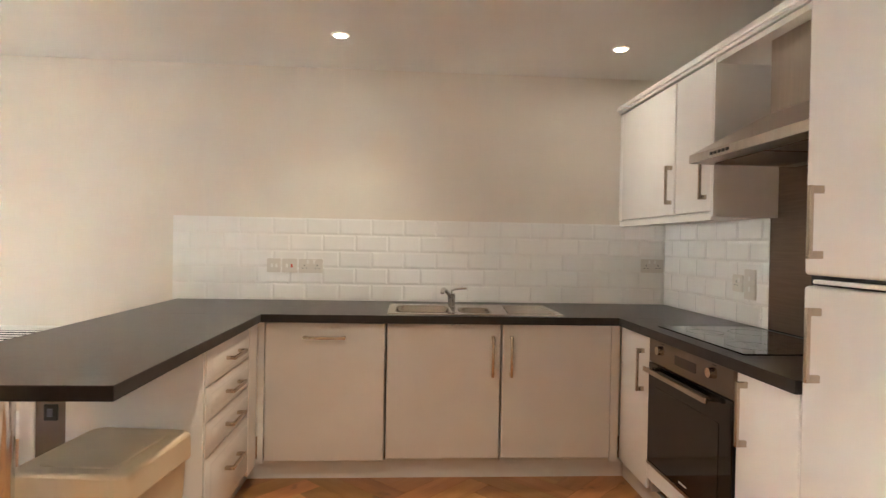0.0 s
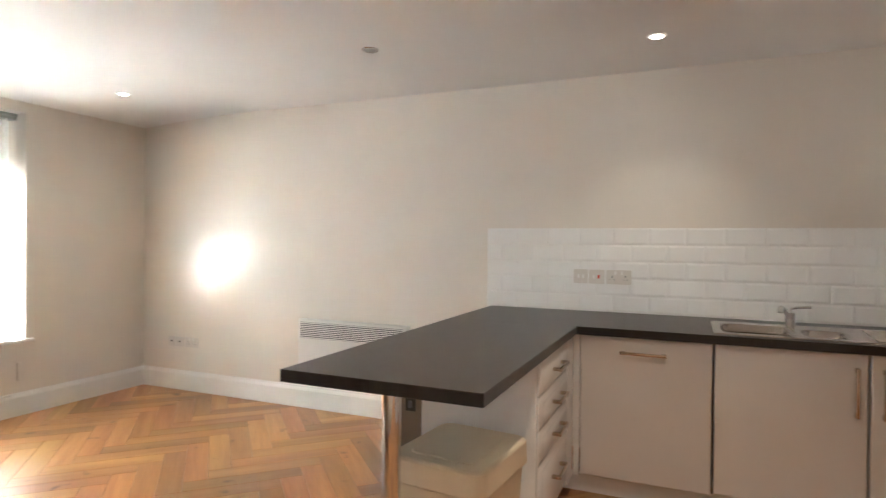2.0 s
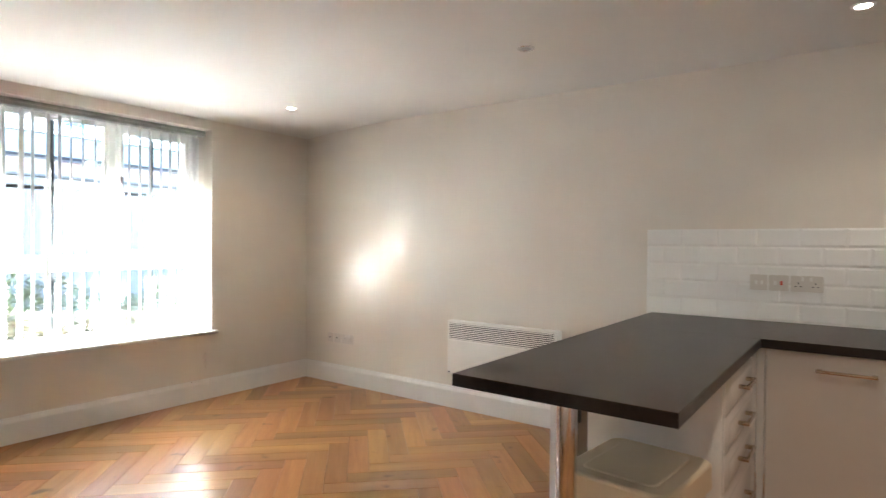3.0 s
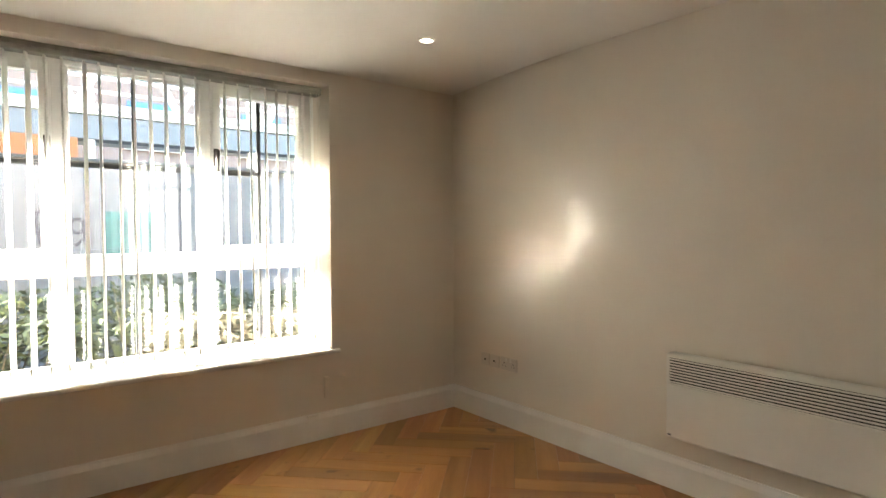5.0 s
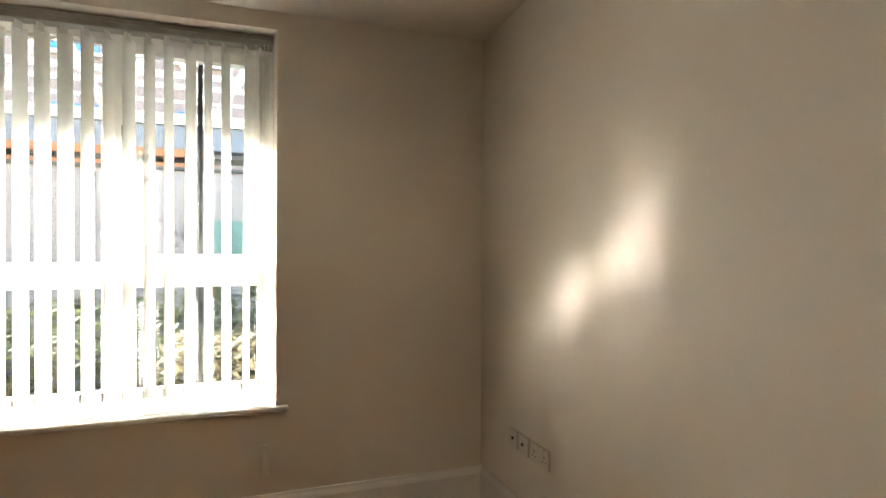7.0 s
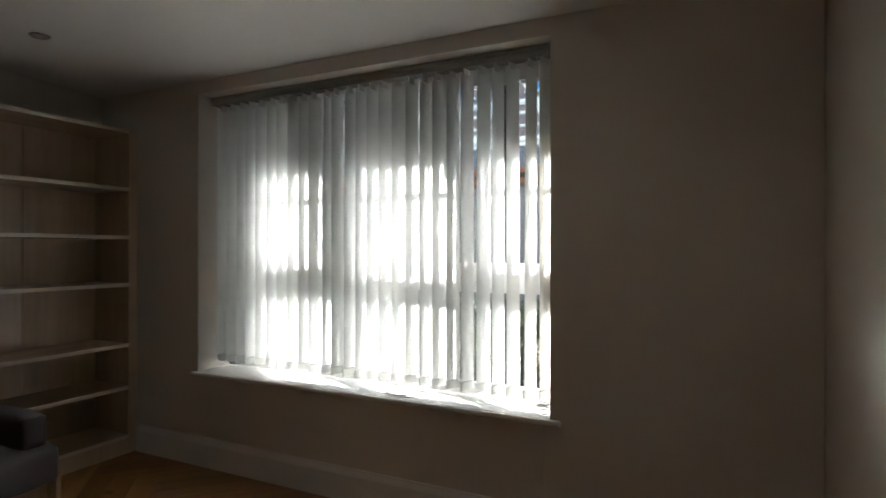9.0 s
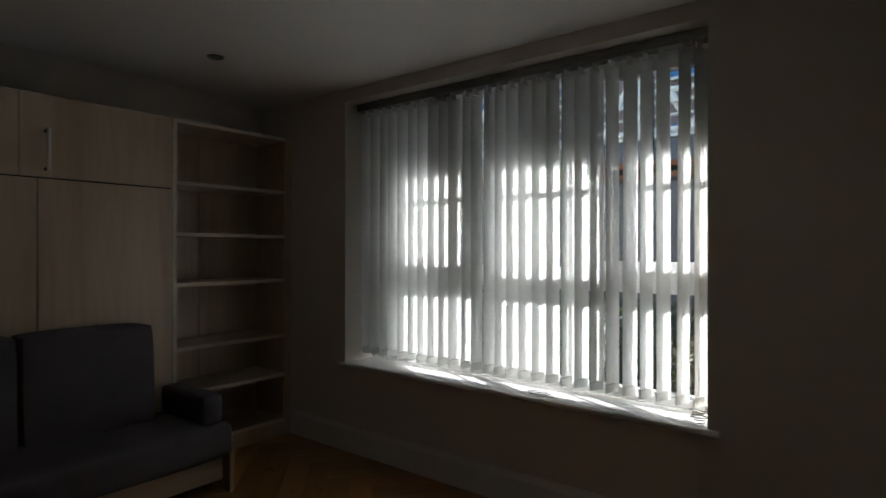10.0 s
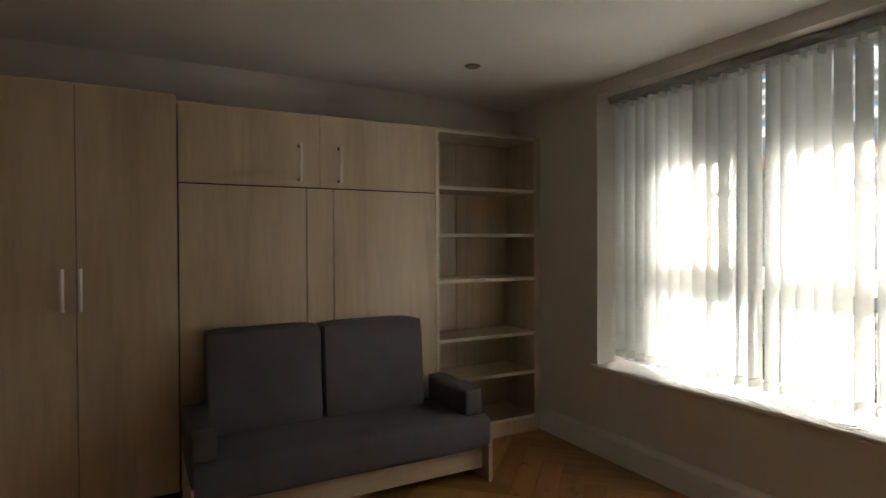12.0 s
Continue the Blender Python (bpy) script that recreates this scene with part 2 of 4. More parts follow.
def solid(name, bm, material, label, category, at=(0, 0, 0), kind="", group="", smooth=False):
    """A top-level thing that is one mesh."""
    bmesh.ops.translate(bm, verts=bm.verts, vec=-Vector(at))
    ob = new(name, mesh_of(name, bm, material, smooth))
    ob.location = at
    BASE[ob] = Vector(at)
    return tagged(ob, label, category, group, kind)


def box(lo, hi, r=0.0, seg=2, bm=None, turn=None):
    bm = bm or bmesh.new()
    lo, hi = Vector(lo), Vector(hi)
    m = Matrix.Translation((lo + hi) / 2) @ (turn or Matrix.Identity(4)) @ Matrix.Diagonal((*(hi - lo), 1))
    made = bmesh.ops.create_cube(bm, size=1, matrix=m)["verts"]
    if r:
        edges = list({e for v in made for e in v.link_edges})
        bmesh.ops.bevel(bm, geom=edges, offset=r, segments=seg, profile=0.5, affect="EDGES")
    return bm


def rod(a, b, r, n=12, bm=None, r2=None):
    bm = bm or bmesh.new()
    a, b = Vector(a), Vector(b)
    m = Matrix.Translation((a + b) / 2) @ (b - a).to_track_quat("Z", "Y").to_matrix().to_4x4()
    bmesh.ops.create_cone(bm, cap_ends=True, segments=n, radius1=r, radius2=r if r2 is None else r2, depth=(b - a).length, matrix=m)
    return bm


def tube(points, r, n=8, bm=None):
    """A round tube along points."""
    bm = bm or bmesh.new()
    pts = [Vector(p) for p in points]
    rings = []
    for i, p in enumerate(pts):
        way = (pts[min(i + 1, len(pts) - 1)] - pts[max(i - 1, 0)]).normalized()
        q = way.to_track_quat("Z", "Y")
        rings.append([bm.verts.new(p + q @ Vector((r * math.cos(a), r * math.sin(a), 0))) for a in [2 * math.pi * k / n for k in range(n)]])
    for u, v in zip(rings, rings[1:]):
        for k in range(n):
            bm.faces.new((u[k], u[(k + 1) % n], v[(k + 1) % n], v[k]))
    bm.faces.new(rings[0][::-1])
    bm.faces.new(rings[-1])
    return bm


def disc(c, r, h, n=24, bm=None, r2=None):
    c = Vector(c)
    return rod(c, c + Vector((0, 0, h)), r, n, bm, r2)


def prism(outline, z0, z1, bm=None):
    """An upright prism over a plan outline."""
    bm = bm or bmesh.new()
    lo = [bm.verts.new((x, y, z0)) for x, y in outline]
    hi = [bm.verts.new((x, y, z1)) for x, y in outline]
    bm.faces.new(lo[::-1])
    bm.faces.new(hi)
    for i in range(len(lo)):
        j = (i + 1) % len(lo)
        bm.faces.new((lo[i], lo[j], hi[j], hi[i]))
    return bm


def back_y(x):
    return TILT * min(x, 0)

# ---- the shell
WB = 0.30  # thickness of the outer wall
floor = thing("floor", "oiled oak herringbone block floor", "floor", (0, 0, FZ), kind="structure")
part("subfloor", box((WX - 0.1, SY - 0.1, FZ - 0.16), (EX + 0.1, 0.15, FZ - 0.012)), DARKGAP, floor)
ceiling = solid("ceiling", box((WX - WB, SY - 0.15, CZ), (EX + 0.15, 0.2, CZ + 0.2)), CEIL, "off-white painted flat ceiling", "ceiling", kind="structure")
# the ceiling falls a little towards the window wall
bm = bmesh.new()
pr = [(WX + 1.3 * k / 16, CZ - 0.055 * (1 - k / 16) ** 2) for k in range(17)] + [(WX, CZ + 0.01)]
ends = [[bm.verts.new((x, y, z)) for x, z in pr] for y in (SY, 0)]
for k in range(18):
    bm.faces.new((ends[0][k], ends[0][(k + 1) % 18], ends[1][(k + 1) % 18], ends[1][k]))
for e in ends:
    bm.faces.new(e)
solid("ceiling_fall", bm, CEIL, "off-white painted ceiling falling slightly to the window", "ceiling", kind="structure", smooth=True)
wall_north = thing("wall_north", "warm off-white painted wall with a tiled splashback", "wall", (0, 0, 0), kind="structure")
y0 = back_y(WX - WB)
part("plaster", prism([(WX - WB, y0), (0, 0), (EX + 0.15, 0), (EX + 0.15, 0.15), (WX - WB, 0.15)], -0.15, CZ), PAINT, wall_north)
wall_east = thing("wall_east", "warm off-white painted kitchen wall", "wall", (EX, 0, 0), kind="structure")
part("plaster", box((EX, SY - 0.15, -0.15), (EX + 0.15, -0.001, CZ)), PAINT, wall_east)
wall_south = thing("wall_south", "warm off-white painted wall behind the fitted bed", "wall", (0, SY, 0), kind="structure")
part("plaster", box((WX - WB, SY - 0.15, -0.15), (EX, SY, CZ)), PAINT, wall_south)
wall_west = thing("wall_west", "warm off-white painted outer wall with a deep window recess", "wall", (WX, 0, 0), kind="structure")
bm = bmesh.new()
for lo, hi in (((WX - WB, SY, -0.15), (WX, WY0, CZ)), ((WX - WB, WY1, -0.15), (WX, y0, CZ)),
               ((WX - WB, WY0, -0.15), (WX, WY1, WZ0 - 0.03)), ((WX - WB, WY0, WZ1), (WX, WY1, CZ))):
    box(lo, hi, bm=bm)
part("plaster", bm, PAINT, wall_west)

SK = 0.165  # skirting


def skirting(a, b, inward):
    """A moulded skirting board from a to b in plan."""
    a, b, n = Vector((*a, 0)), Vector((*b, 0)), Vector((*inward, 0))
    prof = [(0, 0), (0.018, 0), (0.018, SK - 0.035), (0.014, SK - 0.022), (0.010, SK - 0.012), (0.008, SK), (0, SK)]
    bm = bmesh.new()
    ends = [[bm.verts.new(p + n * u + Vector((0, 0, FZ + v))) for u, v in prof] for p in (a, b)]
    k = len(prof)
    for i in range(k):
        bm.faces.new((ends[0][i], ends[0][(i + 1) % k], ends[1][(i + 1) % k], ends[1][i]))
    bm.faces.new(ends[0])
    bm.faces.new(ends[1][::-1])
    return bm


solid("baseboard", skirting((WX, back_y(WX)), (WX, BY + 0.003), (1, 0)), GLOSSW, "white gloss moulded skirting board under the window", "skirting", kind="structure")
solid("baseboard", skirting((WX + 0.018, back_y(WX + 0.018)), (0.03, 0), (-0.0142, -1)), GLOSSW, "white gloss moulded skirting board along the back wall", "skirting", kind="structure")
# cable box on the skirting, and the stub of a cable under the window
solid("cable_cover", box((WX, -1.078, 0.285), (WX + 0.012, -1.05, 0.415), 0.003), PAINT, "narrow painted cable cover under the window", "cable cover", (WX, -1.06, 0.285))
solid("junction_box", box((WX + 0.017, -1.2, FZ + SK - 0.012), (WX + 0.03, -1.13, FZ + SK + 0.004), 0.002), GLOSSW, "small white cable clip on the skirting", "cable clip", (WX, -1.16, 0.17))

# ---- window
FX0, FX1 = -3.455, -3.40   # frame depth
window = thing("window_1", "white plastic three-light window with opening sashes", "window", (FX1, (WY0 + WY1) / 2, WZ0), kind="structure")
FT, FB = 0.055, 0.04  # frame widths, at the sides and at the foot
MU = (-2.385, -1.685)
TR0, TR1 = 1.10, 1.18
bm = bmesh.new()
box((FX0, WY0, WZ0), (FX1, WY0 + FT, WZ1), 0.004, bm=bm)
box((FX0, WY1 - FT, WZ0), (FX1, WY1, WZ1), 0.004, bm=bm)
box((FX0, WY0 + FT, WZ0), (FX1, WY1 - FT, WZ0 + FB), 0.004, bm=bm)
box((FX0, WY0 + FT, WZ1 - FT), (FX1, WY1 - FT, WZ1), 0.004, bm=bm)
part("window_frame", bm, UPVC, window)
for y in MU:
    part("mullion", box((FX0, y - 0.03, WZ0 + FB), (FX1 + 0.002, y + 0.03, WZ1 - FT), 0.004), UPVC, window)
lights = ((WY0 + FT, MU[0] - 0.03), (MU[0] + 0.03, MU[1] - 0.03), (MU[1] + 0.03, WY1 - FT))
for i, (a, b) in enumerate(lights):
    part("transom", box((FX0, a, TR0), (FX1 + 0.002, b, TR1), 0.004), UPVC, window)
    for lo, hi in ((WZ0 + FB, TR0), (TR1, WZ1 - FT)):
        sash = i != 1 and lo > 1
        w = 0.05 if sash else 0.016
        x1 = FX1 + (0.018 if sash else -0.01)
        bm = bmesh.new()
        box((FX0 + 0.01, a, lo), (x1, a + w, hi), 0.003, bm=bm)
        box((FX0 + 0.01, b - w, lo), (x1, b, hi), 0.003, bm=bm)
        box((FX0 + 0.01, a + w, lo), (x1, b - w, lo + w), 0.003, bm=bm)
        box((FX0 + 0.01, a + w, hi - w), (x1, b - w, hi), 0.003, bm=bm)
        s = part("sash" if sash else "glazing_bead", bm, UPVC, window)
        p = part("pane", box((-3.432, a + w, lo + w), (-3.426, b - w, hi - w)), GLASS, s)
        p.visible_shadow = False
        if sash:
            y = a + 0.022 if i == 2 else b - 0.022
            bm = box((x1, y - 0.014, 1.69), (x1 + 0.012, y + 0.014, 1.79), 0.004)
            rod((x1 + 0.01, y, 1.765), (x1 + 0.035, y, 1.765), 0.009, bm=bm)
            box((x1 + 0.028, y - 0.011, 1.655), (x1 + 0.044, y + 0.011, 1.78), 0.005, bm=bm)
            part("window_handle", bm, PEWTER, s, "dark pewter window handle")
# slim black bars on the outer side of the glass
bm = bmesh.new()
for y in ((lights[0][0] + lights[0][1]) / 2, (lights[1][0] + lights[1][1]) / 2, -1.345):
    box((-3.5, y - 0.011, WZ0), (-3.486, y + 0.011, WZ1 - 0.02), bm=bm)
box((-3.5, WY0, 1.652), (-3.486, WY1, 1.678), bm=bm)
part("outer_bar", bm, IRON, window, "slim black bars outside the glass")

sill = solid("window_sill", box((FX1 + 0.001, WY0 + 0.001, WZ0 - 0.03), (WX, WY1 - 0.001, WZ0)), SILLW, "white gloss painted deep window sill", "window sill", (WX, -2.07, WZ0 - 0.03), kind="structure")
solid("window_sill", box((WX, WY0 - 0.03, WZ0 - 0.024), (WX + 0.028, WY1 + 0.05, WZ0 + 0.001), 0.008), SILLW, "white gloss rounded sill nosing", "window sill", (WX, -2.07, WZ0 - 0.03), kind="structure")

# ---- vertical blind
blind = thing("vertical_blind", "white fabric vertical blind with its louvres half turned", "blind", (-3.28, -2.07, 2.15))
RX = -3.285
bm = box((RX - 0.035, WY0 + 0.012, 2.155), (RX + 0.035, WY1 - 0.012, 2.2), 0.004)
box((RX + 0.035, WY0 + 0.012, 2.178), (RX + 0.042, WY1 - 0.012, 2.2), 0.002, bm=bm)
part("headrail", bm, mat("grey aluminium rail", (0.34, 0.345, 0.31), 0.4, 0.3), blind, "grey aluminium headrail")
for y in (-2.75, -2.07, -1.42):
    part("bracket", box((RX - 0.03, y - 0.014, 2.2), (RX + 0.047, y + 0.014, WZ1), 0.002), UPVC, blind)


def louvre_mesh():
    """A hanging fabric strip with a slight curve, folded at the top and with a pocket for its weight."""
    bm = bmesh.new()
    n, h0, h1 = 6, 0.63, 2.135
    rows = []
    for z in (h0, h0 + 0.03, h0 + 0.032, 1.2, h1 - 0.03, h1):
        rows.append([(-0.0445 + 0.089 * k / n, 0.012 * math.cos(math.pi * (k / n - 0.5)) - 0.006, z) for k in range(n + 1)])
    for side in (0, 1):
        grid = [[bm.verts.new((x, y + side * 0.0008, z)) for x, y, z in r] for r in rows]
        for r0, r1 in zip(grid, grid[1:]):
            for k in range(n):
                q = (r0[k], r0[k + 1], r1[k + 1], r1[k])
                bm.faces.new(q if side else q[::-1])
    me = bpy.data.meshes.new("louvre")
    bm.to_mesh(me)
    bm.free()
    me.materials.append(LOUVRE)
    for p in me.polygons:
        p.use_smooth = True
    return me


LM = louvre_mesh()
WM = mesh_of("bottom_weight", box((-0.041, -0.004, 0.63), (0.041, 0.006, 0.67), 0.002), mat("blind weight pocket", (0.66, 0.66, 0.62), 0.7, transl=0.1))
HM = mesh_of("hanger", box((-0.018, -0.003, 2.12), (0.018, 0.006, 2.158), 0.002), PLASTIC)
NL = 27
rng = random.Random(4)
for i in range(NL):
    y = WY0 + 0.075 + i * (WY1 - WY0 - 0.13) / (NL - 1)
    ang = (164 if i < 8 else 166 if i < 14 else 160) + rng.uniform(-5, 5)
    if i == 10:  # one louvre has swung open
        ang += 16
    s = new("louvre", LM)
    s.parent = blind
    s.matrix_basis = pose(RX - BASE[blind].x + rng.uniform(-0.002, 0.002), y - BASE[blind].y, -BASE[blind].z, rng.uniform(-0.25, 0.25), 0, ang)
    for nm, me in (("bottom_weight", WM), ("hanger", HM)):
        w = new(nm, me)
        w.parent = s
# chain along the foot of the louvres, and the pull chains at one end
bm = bmesh.new()
pts = []
for i in range(NL - 1):
    ya = WY0 + 0.075 + i * (WY1 - WY0 - 0.13) / (NL - 1)
    yb = ya + (WY1 - WY0 - 0.13) / (NL - 1)
    for k in range(4):
        f = k / 4
        pts.append((RX + 0.035, ya + (yb - ya) * f, 0.645 - 0.012 * math.sin(math.pi * f)))
part("link_chain", tube(pts, 0.0014, 5), PLASTIC, blind, "white plastic link chain")
for dx, dy in ((0.045, -0.05), (0.05, -0.035), (0.04, -0.085)):
    pts = [(RX + dx, WY1 + dy + 0.004 * math.sin(k), 2.16 - k * 0.075) for k in range(21)]
    part("pull_cord", tube(pts, 0.0015, 5), PLASTIC, blind, "thin white pull cord")


def coil(x, y, r, turns, flat, seed):
    g = random.Random(seed)
    pts = []
    for k in range(turns * 16):
        a = 2 * math.pi * k / 16
        rr = r * (0.8 + 0.25 * math.sin(a * 0.37 + seed))
        pts.append((x + rr * math.cos(a) * 0.5, y + rr * math.sin(a), WZ0 + 0.004 + flat * k / (turns * 16) + g.uniform(0, 0.004)))
    return tube(pts, 0.0022, 6)


solid("cord_coil", coil(-3.2, -1.78, 0.065, 3, 0.012, 1), PLASTIC, "loosely coiled white cord on the sill", "cord", (-3.2, -1.78, WZ0))
solid("cord_coil", coil(-3.215, -1.065, 0.035, 5, 0.05, 3), mat("grey bead chain", (0.45, 0.45, 0.43), 0.4, 0.4), "heap of bead chain in the corner of the sill", "chain", (-3.215, -1.065, WZ0))

# ---- downlights, with two unseen ones added for the kitchen


def downlight(x, y, on, power=1.0, cone=125):
    cz = CZ - 0.055 * max(0, 1 - (x - WX) / 1.3) ** 2
    t = thing("downlight", "recessed round ceiling spotlight, lit" if on else "recessed round ceiling spotlight, switched off", "downlight", (x, y, cz), "ceiling spotlights")
    bm = bmesh.new()
    prof = [(0.028, -0.001), (0.030, -0.005), (0.040, -0.006), (0.045, -0.003), (0.046, 0.0)]
    rings = [[bm.verts.new((x + r * math.cos(a), y + r * math.sin(a), cz + z)) for a in [2 * math.pi * k / 28 for k in range(28)]] for r, z in prof]
    for u, v in zip(rings, rings[1:]):
        for k in range(28):
            bm.faces.new((u[k], u[(k + 1) % 28], v[(k + 1) % 28], v[k]))
    part("trim_ring", bm, CHROME if not on else UPVC, t, "", True)
    part("bulb", disc((x, y, cz - 0.004), 0.0285, 0.0035, 24), LAMPGLOW if on else mat("frosted bulb", (0.55, 0.54, 0.5), 0.25), t, "glowing bulb face" if on else "")
    if on:
        d = bpy.data.lights.new("downlight_lamp", "SPOT")
        d.energy, d.color, d.spot_size, d.spot_blend, d.shadow_soft_size = LAMP_W * power, LAMP_C, radians(cone), 1.0, 0.03
        o = new("downlight_lamp", d)
        o.location = (x, y, CZ - 0.04)


LAMP_W, LAMP_C = 0.44, (1.0, 0.82, 0.6)
# the last two are out of view, added to brighten the kitchen fronts
for row in ((1.064, -0.577, True, 0.55, 110), (2.573, -0.544, True, 0.2, 75), (-2.434, -0.812, True, 0.35), (-0.364, -0.929, False), (-2.408, -3.323, False), (1.064, -2.1, True, 1.2, 105), (1.5, -3.45, True, 2.2, 118)):
    downlight(*row)

# ---- handles


def bar_handle(a, b, out, parent, r=0.006, square=True, label="satin nickel bar handle"):
    """A D handle between two feet at a and b, standing off along out."""
    a, b, out = Vector(a), Vector(b), Vector(out)
    up = (b - a).normalized()
    w = 0.010 if square else r
    bm = bmesh.new()
    side = up.cross(out.normalized())
    q = Matrix((side, up, out.normalized())).transposed().to_4x4()
    mid = (a + b) / 2 + out
    half = (b - a).length / 2
    if square:
        bmesh.ops.create_cube(bm, size=1, matrix=Matrix.Translation(mid) @ q @ Matrix.Diagonal((0.014, 2 * half, 0.011, 1)))
        for p in (a + up * 0.011, b - up * 0.011):
            bmesh.ops.create_cube(bm, size=1, matrix=Matrix.Translation(p + out * 0.5) @ q @ Matrix.Diagonal((0.0135, 0.021, out.length, 1)))
        bmesh.ops.bevel(bm, geom=list(bm.edges), offset=0.002, segments=2, profile=0.5, affect="EDGES")
    else:
        rod(a + out - up * 0.012, b + out + up * 0.012, r, 14, bm)
        for p in (a, b):
            part("handle_foot", rod(p, p + out * 0.9, r * 1.1, 12), DARKGAP, parent, "dark handle foot", True)
    return part("handle", bm, NICKEL if square else BARSTEEL, parent, label, True)


# ---- kitchen: worktops
CX = 2.53     # front edge of the right-hand run
PX0, PX1, PY = 0.03, 0.715, -2.125
wt = thing("worktop", "dark brown laminate worktop wrapping round the kitchen as a breakfast bar", "worktop", (1.5, -0.36, WT - 0.04))
for nm, lo, hi in (("peninsula_top", (PX0, PY, WT - 0.04), (PX1, -0.72, WT)), ("back_top", (PX0, -0.72, WT - 0.04), (EX - 0.001, -0.004, WT)),
                   ("side_top", (CX, -2.045, WT - 0.04), (EX - 0.001, -0.72, WT))):
    if nm == "back_top":  # four boards round the cut-out for the sink bowls
        bm = bmesh.new()
        for u, v in (((PX0, -0.72), (EX - 0.001, -0.625)), ((PX0, -0.24), (EX - 0.001, -0.004)), ((PX0, -0.625), (1.36, -0.24)), ((1.92, -0.625), (EX - 0.001, -0.24))):
            box((*u, lo[2]), (*v, hi[2]), bm=bm)
    else:
        bm = box(lo, hi)
        bmesh.ops.bevel(bm, geom=[e for e in bm.edges if abs(e.verts[0].co.z - e.verts[1].co.z) < 1e-6], offset=0.0015, segments=1, affect="EDGES")
    o = part(nm, bm, LAMINATE, wt)
    o.data.materials.append(LAMEDGE)
    for p in o.data.polygons:
        if abs(p.normal.z) < 0.5:
            p.material_index = 1
solid("sealant", box((PX0, -0.009, WT), (EX - 0.01, -0.0075, WT + 0.006)), GLOSSW, "white sealant bead behind the worktop", "sealant", kind="structure")

# breakfast-bar leg
leg = thing("bar_leg", "polished chrome tubular leg under the breakfast bar", "table leg", (0.365, -2.0, FZ))
part("tube", rod((0.365, -2.0, FZ + 0.006), (0.365, -2.0, WT - 0.046), 0.031, 32), CHROME, leg, "", True)
part("floor_flange", disc((0.365, -2.0, FZ), 0.045, 0.008, 32, None, 0.042), CHROME, leg, "", True)
part("top_flange", disc((0.365, -2.0, WT - 0.047), 0.045, 0.006, 32), CHROME, leg, "", True)

FG = "kitchen base units"
DT = 0.02


def door_panel(lo, hi, r=0.006):
    return box(lo, hi, r, 3)


# drawer unit under the bar, facing the cooker
dr = thing("drawer_unit", "white kitchen drawer unit with four deep-profiled drawers", "drawer unit", (0.4, -1.1, FZ), FG)
part("carcass", box((0.21, -1.412, 0.13), (0.678, -0.75, WT - 0.042)), CABIN, dr)
part("end_panel", box((0.2, -1.43, FZ), (0.69, -1.4125, WT - 0.042), 0.001), CAB, dr, "white end panel")
part("plinth", box((0.21, -1.412, FZ), (0.635, -0.64, 0.129)), CAB, dr)
part("corner_post", box((0.68, -0.85, 0.135), (0.698, -0.712, WT - 0.042), 0.002), CAB, dr)
zs = (0.152, 0.43, 0.565, 0.70, 0.838)
for i in range(4):
    z0, z1 = zs[i] + 0.002, zs[i + 1] - 0.002
    bm = bmesh.new()
    x0, x1, ya, yb = 0.68, 0.706, -1.405, -0.855
    # cushion-fronted drawer: a raised field with sloped rims
    rim = 0.03
    outer = [(x0 + 0.012, ya, z0), (x0 + 0.012, yb, z0), (x0 + 0.012, yb, z1), (x0 + 0.012, ya, z1)]
    inner = [(x1, ya + rim, z0 + rim), (x1, yb - rim, z0 + rim), (x1, yb - rim, z1 - rim), (x1, ya + rim, z1 - rim)]
    back = [(x0, y, z) for _, y, z in outer]
    A, B, C = ([bm.verts.new(p) for p in q] for q in (outer, inner, back))
    bm.faces.new(B)
    bm.faces.new(C[::-1])
    for k in range(4):
        j = (k + 1) % 4
        bm.faces.new((A[k], A[j], B[j], B[k]))
        bm.faces.new((C[k], C[j], A[j], A[k]))
    bmesh.ops.bevel(bm, geom=[e for e in bm.edges if abs(e.verts[0].co.x - x1) < 1e-6 and abs(e.verts[1].co.x - x1) < 1e-6], offset=0.008, segments=3, affect="EDGES")
    d = part("drawer_front", bm, CAB, dr, "", True)
    zc = (z0 + z1) / 2 + (0.03 if i == 0 else 0.005)
    bar_handle((0.704, -1.22, zc), (0.704, -1.04, zc), (0.034, 0, 0), d)

# back run
BF = -0.69


def base_unit(name, label, x0, x1, cat="kitchen unit"):
    t = thing(name, label, cat, ((x0 + x1) / 2, -0.35, FZ), FG)
    part("carcass", box((x0 + 0.001, BF + 0.022, 0.135), (x1 - 0.001, -0.02, WT - 0.043)), CABIN, t)
    return t


filler = thing("filler_panel", "white filler panel in the corner of the units", "panel", (0.71, BF, FZ), FG)
part("board", box((0.699, BF + 0.002, 0.135), (0.726, BF + 0.02, WT - 0.043), 0.001), CAB, filler)
filler = thing("filler_panel", "white filler panel in the corner of the units", "panel", (2.53, BF, FZ), FG)
part("board", box((2.506, BF + 0.002, 0.135), (2.549, BF + 0.02, WT - 0.043), 0.001), CAB, filler)
dw = base_unit("dishwasher", "integrated dishwasher behind a white door with a horizontal handle", 0.73, 1.332, "dishwasher")
d = part("door", door_panel((0.732, BF, 0.145), (1.328, BF + 0.02, 0.846)), CAB, dw, "", True)
bar_handle((0.92, BF, 0.774), (1.132, BF, 0.774), (0, -0.03, 0), d)
